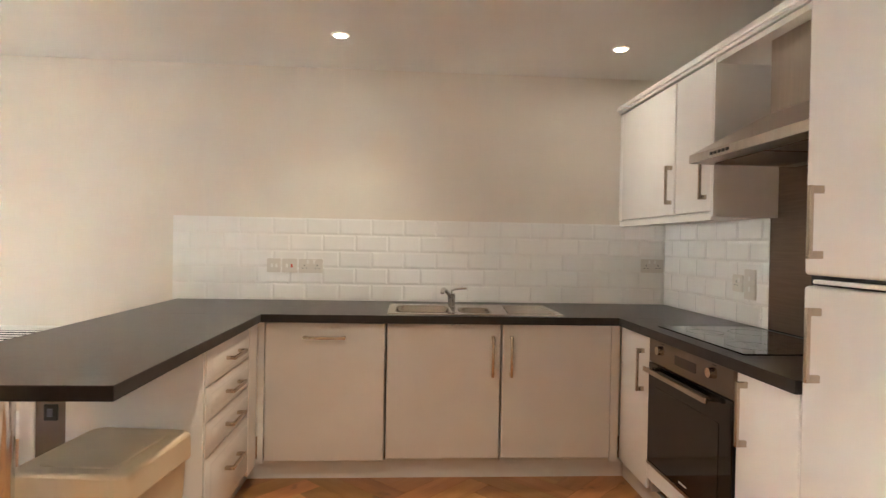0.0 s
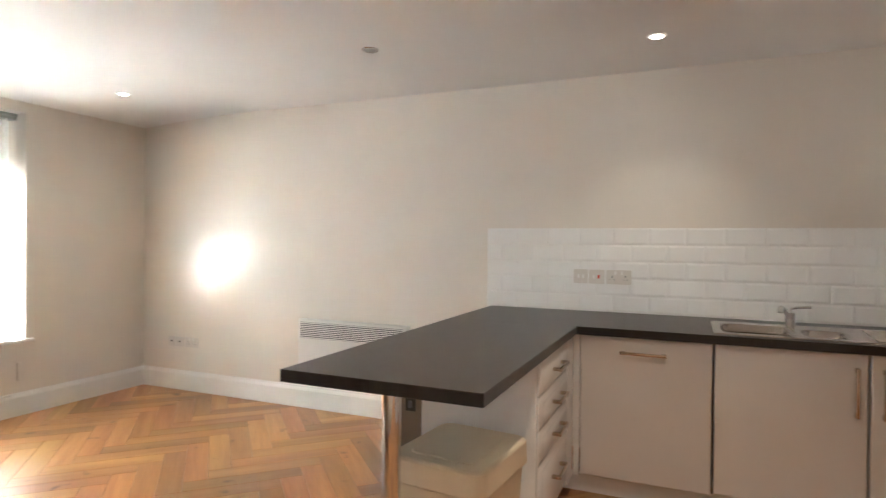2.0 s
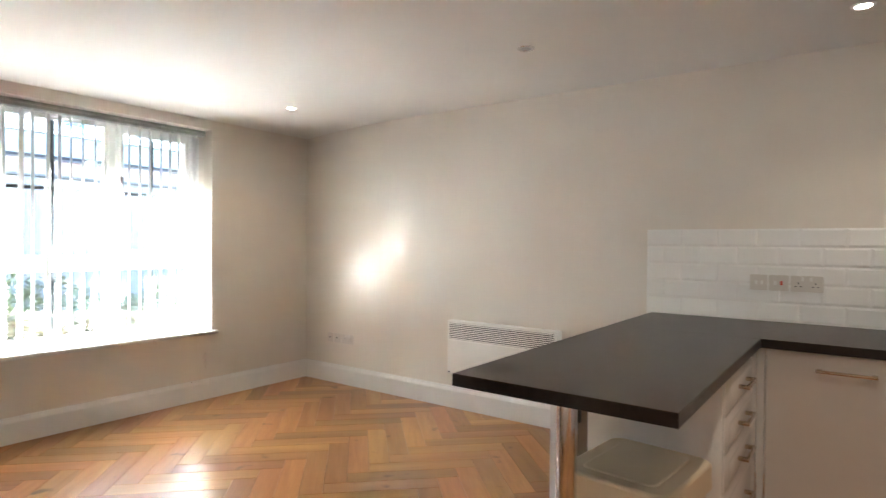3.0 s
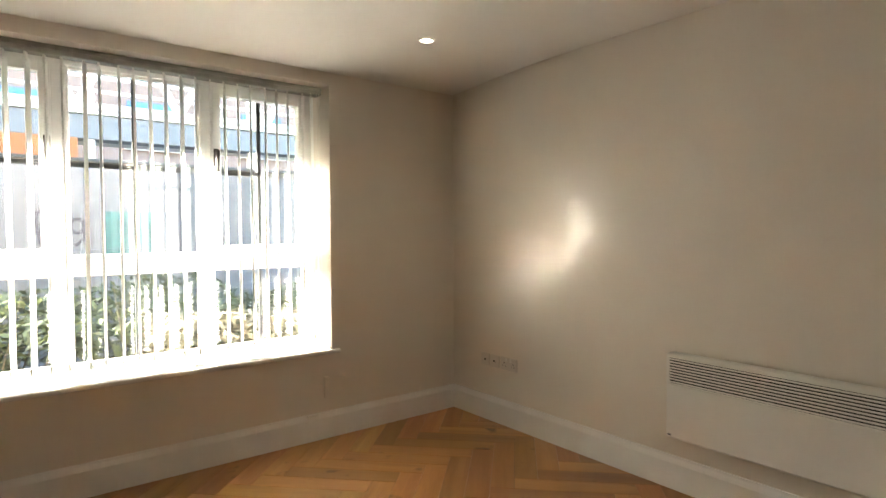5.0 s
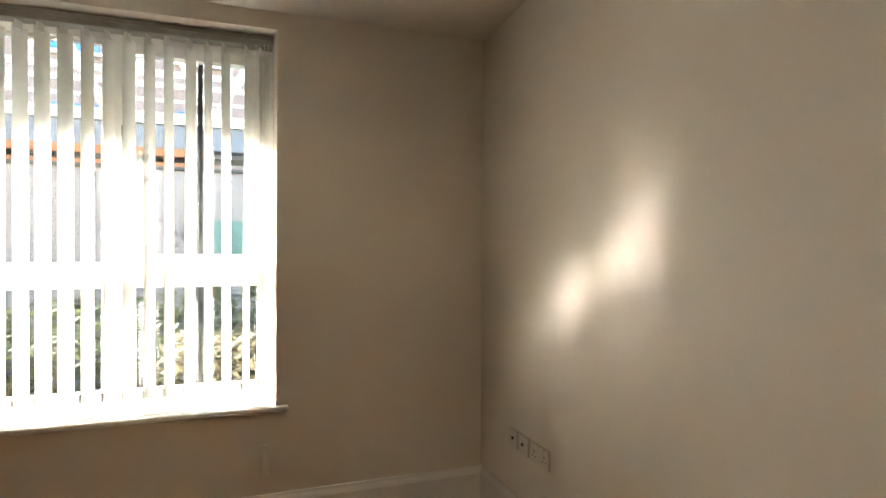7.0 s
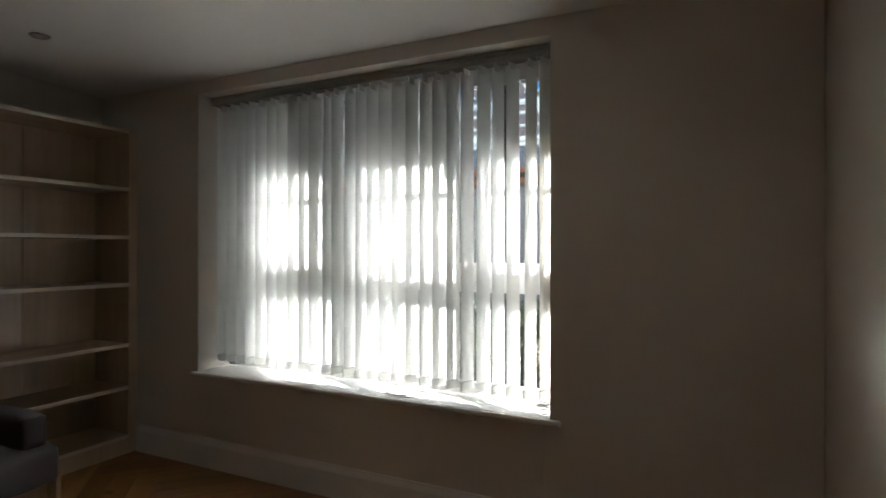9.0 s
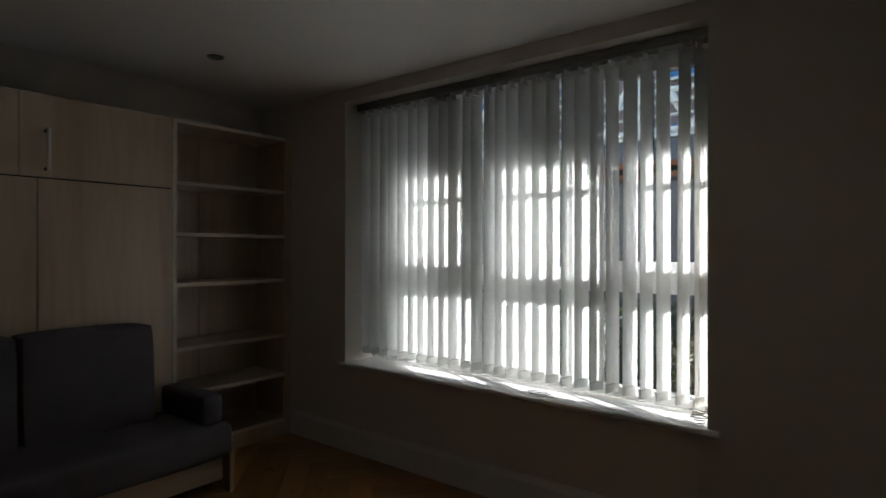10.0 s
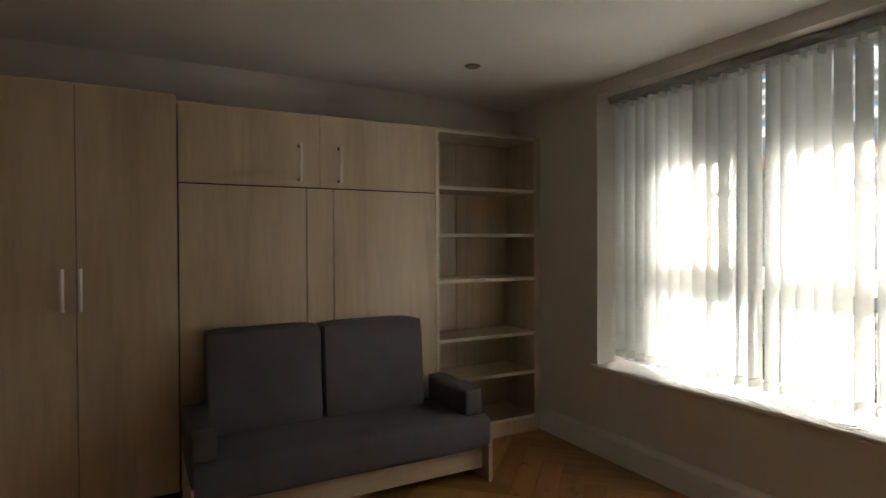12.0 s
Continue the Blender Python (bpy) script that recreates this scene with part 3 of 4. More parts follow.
for x0, x1, hx in ((1.338, 1.924, 1.88), (1.93, 2.505, 1.976)):
    t = base_unit("sink_unit", "white base unit with a vertical bar handle under the sink", x0, x1)
    d = part("door", door_panel((x0 + 0.002, BF, 0.155), (x1 - 0.002, BF + 0.02, 0.848)), CAB, t, "", True)
    bar_handle((hx, BF, 0.58), (hx, BF, 0.79), (0, -0.03, 0), d)
solid("plinth_board", box((0.636, -0.63, FZ), (2.60, -0.614, 0.13), 0.001), CAB, "white plinth board under the sink run", "plinth", (1.6, -0.62, FZ), group=FG)

# right-hand run
RF = 2.55


def side_unit(name, label, ya, yb, cat="kitchen unit"):
    t = thing(name, label, cat, (2.8, (ya + yb) / 2, FZ), FG)
    part("carcass", box((RF + 0.022, yb + 0.001, 0.135), (EX - 0.02, ya - 0.001, WT - 0.043)), CABIN, t)
    return t


cu = side_unit("corner_unit", "narrow white corner base unit with a vertical bar handle", -0.72, -1.048)
d = part("door", door_panel((RF, -1.046, 0.15), (RF + 0.02, -0.70, 0.848), 0.008), CAB, cu, "", True)
bar_handle((RF, -0.99, 0.585), (RF, -0.99, 0.785), (-0.032, 0, 0), d)
eu = side_unit("end_unit", "white base unit beside the oven with a vertical bar handle", -1.73, -2.04)
d = part("door", door_panel((RF, -2.037, 0.15), (RF + 0.02, -1.732, 0.848), 0.008), CAB, eu, "", True)
bar_handle((RF, -1.79, 0.61), (RF, -1.79, 0.825), (-0.032, 0, 0), d)
solid("plinth_board", box((RF + 0.05, -2.04, FZ), (RF + 0.066, -0.631, 0.13), 0.001), CAB, "white plinth board under the oven run", "plinth", (2.6, -1.3, FZ), group=FG)

oven = thing("oven", "built-in electric oven with steel fascia and black glass door", "oven", (2.8, -1.39, 0.2))
part("body", box((RF + 0.02, -1.725, 0.2), (EX - 0.05, -1.053, WT - 0.045)), BLACK, oven)
FASCIA = mat("bronze steel fascia", (0.2, 0.16, 0.13), 0.35, 0.9, vary=0.04)
fas = part("control_panel", box((RF - 0.004, -1.722, 0.742), (RF + 0.02, -1.056, 0.845), 0.002), FASCIA, oven, "brushed steel control panel")
part("display", box((RF - 0.0055, -1.47, 0.775), (RF - 0.003, -1.3, 0.815)), mat("dark display", (0.03, 0.022, 0.018), 0.3), fas)
for y in (-1.185, -1.6):
    bm = rod((RF - 0.004, y, 0.81), (RF - 0.03, y, 0.81), 0.021, 28, None, 0.018)
    part("knob", bm, NICKEL, fas, "round steel knob", True)
od = part("oven_door", box((RF - 0.006, -1.722, 0.29), (RF + 0.02, -1.056, 0.738), 0.003), BLACKGLASS, oven, "black glass oven door")
part("door_window", box((RF - 0.0075, -1.64, 0.355), (RF - 0.0055, -1.14, 0.64)), mat("smoked glass", (0.012, 0.009, 0.008), 0.06), od)
part("trim_strip", box((RF - 0.008, -1.722, 0.276), (RF + 0.01, -1.056, 0.2895)), STEEL, od)
bm = box((RF - 0.046, -1.615, 0.7), (RF - 0.034, -1.08, 0.722), 0.004)
for y in (-1.59, -1.105):
    box((RF - 0.036, y - 0.012, 0.704), (RF - 0.005, y + 0.012, 0.718), 0.002, bm=bm)
part("door_handle", bm, NICKEL, od, "satin steel bar handle")
part("vent_strip", box((RF - 0.002, -1.722, 0.205), (RF + 0.02, -1.056, 0.274), 0.001), CAB, oven, "white panel under the oven")
# bars of small print on the fascia and the door
for y, z, w in ((-1.185, 0.836, 0.03), (-1.6, 0.836, 0.03)):
    part("print_mark", box((RF - 0.0048, y - w / 2, z), (RF - 0.004, y + w / 2, z + 0.003)), DARKGAP, fas)
part("print_mark", box((RF - 0.0068, -1.42, 0.31), (RF - 0.006, -1.36, 0.317)), PLASTIC, od)

ZONE = mat("printed zone ring", (0.022, 0.022, 0.023), 0.2)
hob = thing("hob", "black glass ceramic hob let into the worktop", "hob", (2.82, -1.4, WT))
part("glass", box((2.60, -1.69, WT), (3.05, -1.02, WT + 0.006), 0.002), BLACKGLASS, hob)
for x, y, r in ((2.73, -1.53, 0.09), (2.73, -1.2, 0.075), (2.93, -1.53, 0.075), (2.93, -1.2, 0.09)):
    bm = bmesh.new()
    bmesh.ops.create_circle(bm, segments=40, radius=r, matrix=Matrix.Translation((x, y, WT + 0.0064)))
    bmesh.ops.create_circle(bm, segments=40, radius=r - 0.003, matrix=Matrix.Translation((x, y, WT + 0.0064)))
    bmesh.ops.bridge_loops(bm, edges=list(bm.edges))
    part("cooking_zone", bm, ZONE, hob)

# splashback behind the hob
spb = thing("splashback", "dark brushed steel splashback panel behind the hob", "splashback", (EX, -1.5, WT))
part("panel", box((EX - 0.012, -2.04, WT + 0.007), (EX - 0.006, -1.088, 1.64), 0.001), SPLASH, spb)
part("edge_trim", box((EX - 0.013, -1.0878, WT + 0.001), (EX - 0.005, -1.0825, 1.41), 0.001), FASCIA, spb)
part("bottom_seal", box((EX - 0.014, -2.04, WT + 0.001), (EX - 0.006, -1.09, WT + 0.0065), 0.001), DARKGAP, spb)

# sink
sink = thing("sink", "stainless steel one-and-a-half bowl sink with drainer", "sink", (1.8, -0.42, WT))
SX0, SX1, SY0, SY1 = 1.335, 2.262, -0.665, -0.19
zt = WT + 0.005


def rounded(bm, x0, x1, y0, y1, z, r, n=5):
    """A loop of vertices round a rectangle with rounded corners."""
    out = []
    for cx, cy, a0 in ((x1 - r, y1 - r, 0), (x0 + r, y1 - r, 90), (x0 + r, y0 + r, 180), (x1 - r, y0 + r, 270)):
        for k in range(n + 1):
            a = radians(a0 + 90 * k / n)
            out.append(bm.verts.new((cx + r * math.cos(a), cy + r * math.sin(a), z)))
    return out


def skin(bm, u, v):
    for k in range(len(u)):
        j = (k + 1) % len(u)
        bm.faces.new((u[k], u[j], v[j], v[k]))


bowls = (("bowl", (1.372, 1.68, -0.61, -0.262)), ("half_bowl", (1.715, 1.905, -0.61, -0.345)))
bm = bmesh.new()
loops = [rounded(bm, SX0 + 0.004, SX1 - 0.004, SY0 + 0.004, SY1 - 0.004, zt, 0.02)]
loops += [rounded(bm, *q, zt - 0.0015, 0.055) for nm, q in bowls]
edges = [bm.edges.new((u[k], u[(k + 1) % len(u)])) for u in loops for k in range(len(u))]
bmesh.ops.triangle_fill(bm, use_beauty=True, use_dissolve=False, edges=edges)
skin(bm, loops[0], rounded(bm, SX0, SX1, SY0, SY1, WT + 0.0005, 0.022))
part("rim", bm, STEEL, sink)
for nm, q in bowls:
    bm = bmesh.new()
    x0, x1, ya, yb = q
    prof = [(0, -0.0015), (0.006, -0.006), (0.012, -0.03), (0.022, -0.039), (0.04, -0.0415)]
    ring = [rounded(bm, x0 + d, x1 - d, ya + d, yb - d, zt + z, 0.055 - d * 0.4) for d, z in prof]
    for u, v in zip(ring, ring[1:]):
        skin(bm, u, v)
    bm.faces.new(ring[-1])
    o = part(nm, bm, STEEL, sink, "", True)
    part("waste", disc(((x0 + x1) / 2, (ya + yb) / 2, zt - 0.0415), 0.03, 0.002, 24), CHROME, o)
for k in range(9):
    y = -0.61 + k * 0.044
    part("drainer_rib", rod((1.97 + 0.004 * k, y, zt - 0.002), (2.225, y, zt - 0.002), 0.0065, 12), STEEL, sink, "", True)
tap = thing("tap", "chrome single-lever mixer tap", "tap", (1.70, -0.25, zt))
part("body", rod((1.70, -0.25, zt), (1.697, -0.253, zt + 0.07), 0.021, 24, None, 0.025), CHROME, tap, "", True)
part("spout", tube([(1.697, -0.25, zt + 0.045), (1.675, -0.29, zt + 0.075), (1.655, -0.335, zt + 0.097), (1.642, -0.37, zt + 0.103), (1.637, -0.385, zt + 0.095), (1.636, -0.39, zt + 0.082)], 0.0125, 14), CHROME, tap, "", True)
part("lever", tube([(1.697, -0.253, zt + 0.07), (1.70, -0.255, zt + 0.09), (1.735, -0.27, zt + 0.1), (1.785, -0.285, zt + 0.104)], 0.0065, 12), CHROME, tap, "", True)

# wall units and cooker hood
WUX = 2.785
wu = thing("wall_cabinet", "white wall cabinet with two doors and bar handles", "wall cabinet", (2.93, -0.65, 1.42))
part("carcass", box((WUX + 0.021, -1.113, 1.42), (EX - 0.001, -0.02, 2.10)), CAB, wu)
part("end_panel", box((WUX, -1.133, 1.40), (EX - 0.001, -1.114, 2.105), 0.001), CAB, wu)
part("pelmet", box((WUX + 0.002, -1.113, 1.385), (WUX + 0.03, -0.02, 1.418), 0.003), CAB, wu)
part("base_shadow_board", box((WUX + 0.03, -1.113, 1.405), (EX - 0.002, -0.02, 1.419)), CABIN, wu)
for ya, yb, hy in ((-0.764, -0.06, -0.735), (-1.112, -0.77, -1.075)):
    d = part("door", door_panel((WUX, ya + 0.002, 1.425), (WUX + 0.02, yb - 0.002, 2.10), 0.008), CAB, wu, "", True)
    bar_handle((WUX, hy, 1.48), (WUX, hy, 1.68), (-0.032, 0, 0), d)
part("filler", box((WUX + 0.004, -0.059, 1.42), (WUX + 0.02, -0.005, 2.10)), CAB, wu)
corn = thing("cornice", "white moulded cornice along the tops of the wall cabinets", "cornice", (2.93, -1.0, 2.12))
bm = box((WUX - 0.022, -2.05, 2.121), (EX - 0.002, -0.005, 2.15), 0.003)
box((WUX - 0.010, -2.05, 2.106), (WUX + 0.004, -0.005, 2.122), 0.003, bm=bm)
part("board", bm, CAB, corn)
bridge = thing("bridging_shelf", "white boarding behind and above the cooker hood", "shelf", (2.93, -1.6, 2.1))
part("top_board", box((WUX + 0.004, -2.045, 2.08), (EX - 0.01, -1.135, 2.104)), CAB, bridge)

hood = thing("cooker_hood", "brushed steel chimney cooker hood with push buttons", "cooker hood", (2.87, -1.66, 1.6))
hy0, hy1 = -2.035, -1.235
bm = bmesh.new()
zl = 1.615
lip = [(2.62, hy0), (2.62, hy1), (EX - 0.013, hy1), (EX - 0.013, hy0)]
top = [(2.84, -1.80), (2.84, -1.42), (EX - 0.013, -1.42), (EX - 0.013, -1.80)]
V0 = [bm.verts.new((x, y, zl)) for x, y in lip]
V1 = [bm.verts.new((x, y, zl + 0.035)) for x, y in lip]
V2 = [bm.verts.new((x, y, zl + 0.175)) for x, y in top]
bm.faces.new(V0[::-1])
bm.faces.new(V2)
for U, W in ((V0, V1), (V1, V2)):
    for k in range(4):
        j = (k + 1) % 4
        bm.faces.new((U[k], U[j], W[j], W[k]))
canopy = part("canopy", bm, HOODST, hood)
part("chimney", box((2.85, -1.74, 1.785), (EX - 0.013, -1.42, 2.32), 0.002), HOODST, hood)
for k in range(2):
    part("filter", box((2.70, hy0 + 0.06 + k * 0.35, zl - 0.006), (3.0, hy0 + 0.39 + k * 0.35, zl - 0.001), 0.002), SPLASH, canopy, "dark mesh grease filter")
for k in range(5):
    part("button", box((2.615, -1.42 - k * 0.028, zl + 0.011), (2.621, -1.405 - k * 0.028, zl + 0.023), 0.001), BLACK, canopy)

# tall fridge housing
FYA, FYB = -2.05, -2.66
fr = thing("fridge_housing", "tall white fridge-freezer housing with two doors and bar handles", "fridge freezer", (2.83, -2.35, FZ))
part("carcass", box((RF + 0.022, FYB, FZ), (EX - 0.001, FYA - 0.001, CZ - 0.004)), CABIN, fr)
for z0, z1, ha, hb in ((0.15, 1.16, 0.902, 1.104), (1.189, 2.30, 1.235, 1.432)):
    d = part("door", box((RF - 0.01, FYB + 0.002, z0), (RF + 0.02, FYA - 0.003, z1), 0.012, 3), CAB, fr, "", True)
    bar_handle((RF - 0.01, -2.122, ha), (RF - 0.01, -2.122, hb), (-0.035, 0, 0), d)
# the shade inside the door gap is a dark-coloured strip
part("vent_gap", box((RF + 0.014, FYB + 0.01, 1.1605), (RF + 0.0215, FYA - 0.004, 1.1885)), DARKGAP, fr, "dark strip giving the shade of the gap between the doors")
part("vent_strip", box((RF - 0.006, FYB + 0.01, 1.167), (RF + 0.0135, FYA - 0.035, 1.178), 0.002), BARSTEEL, fr, "pale metal strip between the doors")

# bin under the bar
binn = thing("pedal_bin", "cream plastic lidded kitchen bin under the breakfast bar", "bin", (0.48, -1.66, FZ))
BINM = pose(0.47, -1.66, 0, 0, 0, -6)


def tub(profile, r):
    """Rounded rectangles (half width, half depth, height) skinned one to the next and capped."""
    bm = bmesh.new()
    ring = [rounded(bm, -w, w, -d, d, z, r, 6) for w, d, z in profile]
    for u, v in zip(ring, ring[1:]):
        skin(bm, u, v)
    bm.faces.new(ring[0][::-1])
    bm.faces.new(ring[-1])
    bmesh.ops.transform(bm, matrix=BINM, verts=bm.verts)
    return bm


part("body", tub(((0.148, 0.178, FZ), (0.152, 0.182, FZ + 0.008), (0.17, 0.2, 0.47)), 0.035), BINPL, binn)
lid = part("lid", tub(((0.17, 0.2, 0.472), (0.183, 0.212, 0.474), (0.186, 0.215, 0.48), (0.184, 0.213, 0.555), (0.18, 0.209, 0.562), (0.172, 0.201, 0.566)), 0.045), BINPL, binn)
part("flap", tub(((0.125, 0.16, 0.5655), (0.125, 0.16, 0.568), (0.12, 0.155, 0.5705)), 0.03), BINPL, lid)

# switch panel behind the bar leg
sp = thing("socket_panel", "grey board with a black socket under the breakfast bar", "panel", (0.06, -1.5, FZ))
part("board", box((0.09, -1.422, FZ), (0.199, -0.7, WT - 0.042), 0.002), mat("grey brown board", (0.2, 0.15, 0.12), 0.5, vary=0.08), sp)
part("edge_strip", box((0.035, -1.426, FZ), (0.0895, -0.7, WT - 0.042), 0.002), CAB, sp)
sb = part("backbox", box((0.125, -1.434, 0.585), (0.172, -1.4225, 0.645), 0.003), BLACK, sp, "black socket outlet")
part("rocker", box((0.14, -1.439, 0.6), (0.158, -1.433, 0.63), 0.002), GREYFASC, sb)


# ---- electrical plates
PLATE = mat("off-white switch plastic", (0.66, 0.62, 0.56), 0.35, vary=0.015)


def plate(name, label, at, w, h, right, out, rockers, pins, neon=None):
    """A face plate at its lower left corner: rockers at (u, v), three-pin sets at (u, v)."""
    at, right, out = Vector(at), Vector(right).normalized(), Vector(out).normalized()
    up = Vector((0, 0, 1))
    t = thing(name, label, "socket", at, "wall sockets")

    def slab(u0, u1, v0, v1, d0, d1, r=0.0):
        bm = bmesh.new()
        q = Matrix((right, up, out)).transposed().to_4x4()
        c = at + right * (u0 + u1) / 2 + up * (v0 + v1) / 2 + out * (d0 + d1) / 2
        bmesh.ops.create_cube(bm, size=1, matrix=Matrix.Translation(c) @ q @ Matrix.Diagonal((u1 - u0, v1 - v0, d1 - d0, 1)))
        if r:
            bmesh.ops.bevel(bm, geom=list(bm.edges), offset=r, segments=2, affect="EDGES")
        return bm
    f = part("face_plate", slab(0, w, 0, h, 0, 0.009, 0.003), PLATE, t)
    for u, v in rockers:
        part("rocker", slab(u - 0.006, u + 0.006, v - 0.011, v + 0.011, 0.008, 0.012, 0.001), REDNEON if neon == (u, v) else PLASTIC, f)
    for u, v in pins:
        for du, dv, a, b in ((0, 0.011, 0.0022, 0.005), (-0.011, -0.007, 0.0035, 0.0022), (0.011, -0.007, 0.0035, 0.0022)):
            part("pin_hole", slab(u + du - a, u + du + a, v + dv - b, v + dv + b, 0.0085, 0.0096), BLACK, f)
    return t


TF = -0.0095  # face of the tiles
E1, N1 = (1, 0, 0), (0, -1, 0)
plate("switch", "white fused switch plate on the tiles", (0.57, TF, 1.06), 0.086, 0.086, E1, N1, [(0.03, 0.043), (0.058, 0.043)], [])
plate("switch", "white switch plate with a red rocker on the tiles", (0.662, TF, 1.06), 0.094, 0.086, E1, N1, [(0.03, 0.043), (0.06, 0.043)], [], (0.06, 0.043))
plate("double_socket", "white double wall socket on the tiles", (0.765, TF, 1.06), 0.148, 0.086, E1, N1, [(0.055, 0.068), (0.093, 0.068)], [(0.035, 0.035), (0.113, 0.035)])
plate("double_socket", "white double wall socket in the corner of the tiles", (2.937, TF, 1.095), 0.148, 0.086, E1, N1, [(0.055, 0.068), (0.093, 0.068)], [(0.035, 0.035), (0.113, 0.035)])
S1, W1 = (0, -1, 0), (-1, 0, 0)
plate("single_socket", "white single wall socket beside the hob", (EX - 0.0095, -0.80, 1.045), 0.086, 0.086, S1, W1, [(0.06, 0.06)], [(0.035, 0.04)])
plate("cooker_switch", "tall white cooker switch beside the hob", (EX - 0.0095, -0.90, 1.015), 0.09, 0.146, S1, W1, [(0.045, 0.1), (0.045, 0.05)], [])
L1 = (1, TILT, 0)
LN = (TILT, -1, 0)
for x, w, nm, lab, ro, pi_ in ((-2.862, 0.08, "aerial_socket", "white aerial socket with a black plug", [], []),
                              (-2.774, 0.086, "phone_socket", "white telephone socket plate", [], []),
                              (-2.675, 0.148, "double_socket", "white double wall socket above the skirting", [(0.055, 0.068), (0.093, 0.068)], [(0.035, 0.035), (0.113, 0.035)])):
    p = plate(nm, lab, (x, back_y(x) - 0.0005, 0.4), w, 0.082, L1, LN, ro, pi_)
    if not pi_:
        part("jack", box((x + 0.036, back_y(x) - 0.016, 0.436), (x + 0.046, back_y(x) - 0.009, 0.448), 0.002), BLACK, p)

# ---- panel heater
ht = thing("panel_heater", "white wall-mounted electric panel heater with a slatted top grille", "heater", (-1.0, -0.06, 0.33))
hx0, hx1, hz0, hz1 = -1.465, -0.55, 0.31, 0.72
yf = -0.102
bm = box((hx0, yf + 0.004, hz0), (hx1, -0.035, hz1), 0.008, 3)
part("case", bm, HEATER, ht, "", True)
part("front_panel", box((hx0 + 0.006, yf, hz0 + 0.008), (hx1 - 0.006, yf + 0.012, 0.573), 0.003), HEATER, ht)
# flat dark sheet gives the shade between the slats, no recess is cut
part("grille_recess", box((hx0 + 0.02, yf + 0.002, 0.58), (hx1 - 0.03, yf + 0.0032, 0.70)), DARKGAP, ht)
bm = bmesh.new()
part("grille_frame", box((hx0 + 0.004, yf - 0.002, 0.70), (hx1 - 0.004, yf + 0.006, hz1 - 0.003), 0.002), HEATER, ht)
for x0, x1 in ((hx0 + 0.004, hx0 + 0.02), (hx1 - 0.03, hx1 - 0.004)):
    part("grille_frame", box((x0, yf - 0.002, 0.574), (x1, yf + 0.006, 0.6995), 0.002), HEATER, ht)
for k in range(9):
    z = 0.582 + k * 0.0135
    part("grille_slat", box((hx0 + 0.021, yf - 0.002, z), (hx1 - 0.031, yf + 0.0015, z + 0.0075), 0.001), HEATER, ht)
for x in (-1.3, -0.72):
    part("wall_bracket", box((x, -0.036, 0.4), (x + 0.03, back_y(x) - 0.001, 0.66)), HEATER, ht)
part("badge", box((hx0 + 0.014, yf - 0.0015, 0.325), (hx0 + 0.03, yf, 0.333)), GREYFASC, ht)

# ---- fitted bedroom units
GB = "fitted bedroom units"
DB = 0.018


def unit_box(t, x0, x1, z0, z1, m=None):
    part("carcass", box((x0, SY + 0.004, z0), (x1, BY + DB + 0.002 - 0.022, z1)), m or BED, t)


bed = thing("fold_down_bed", "pale oak laminate fold-away wall bed, folded up", "wall bed", (-1.615, -3.84, FZ), GB)
BX0, BX1 = -2.336, -0.897
part("carcass", box((BX0 + 0.002, SY + 0.004, FZ), (BX1 - 0.002, BY - 0.001, 2.02)), DARKGAP, bed)
for x0, x1 in ((BX0 + 0.004, -1.688), (-1.684, -1.537), (-1.533, BX1 - 0.004)):
    part("bed_panel", box((x0 + 0.0006, BY, FZ + 0.06), (x1 - 0.0006, BY + DB, 1.622), 0.001, 1), BED, bed)
for x0, x1, hx in ((BX0 + 0.004, -1.613, -1.721), (-1.61, BX1 - 0.004, -1.498)):
    d = part("top_door", box((x0, BY, 1.63), (x1, BY + DB, 2.027), 0.001, 1), BED, bed)
    bar_handle((hx, BY + DB, 1.668), (hx, BY + DB, 1.85), (0, 0.034, 0), d, 0.0085, False, "brushed steel bar handle")
wr = thing("wardrobe", "tall pale oak laminate wardrobe with two doors", "wardrobe", (-0.47, -3.84, FZ), GB)
part("carcass", box((BX1 + 0.001, SY + 0.004, FZ), (-0.055, BY - 0.001, 2.055)), DARKGAP, wr)
part("side_board", box((-0.055, SY + 0.004, FZ), (-0.037, BY + DB, 2.062), 0.001, 1), BED, wr)
for x0, x1, hx in ((BX1 + 0.003, -0.475, -0.49), (-0.471, -0.053, -0.42)):
    d = part("door", box((x0, BY, FZ + 0.06), (x1, BY + DB, 2.06), 0.001, 1), BED, wr)
    bar_handle((hx, BY + DB, 1.03), (hx, BY + DB, 1.2), (0, 0.034, 0), d, 0.0085, False, "brushed steel bar handle")

bc = thing("bookcase", "open pale oak laminate bookcase with empty shelves", "bookcase", (-2.74, -3.84, FZ), GB)
KX0, KX1 = -3.118, BX0 - 0.002
BB = SY + 0.03
part("side_board", box((KX1 - 0.02, BB, FZ), (KX1, BY + 0.012, 2.03), 0.001, 1), BED, bc)
part("side_board", box((KX0, BB, FZ), (KX0 + 0.018, BY, 2.03), 0.001, 1), BED, bc)
# thin paler strip on the front of the stile, and of each shelf below
part("edging", box((KX1 - 0.021, BY + 0.0122, FZ), (KX1 + 0.0005, BY + 0.0135, 2.03)), EDGE, bc, "paler front strip")
part("scribe", box((WX + 0.001, BY - 0.03, FZ), (KX0, BY - 0.012, 2.03)), BED, bc)
part("back_board", box((KX0 + 0.018, BB - 0.012, FZ), (-2.68, BB, 2.03)), BED, bc)
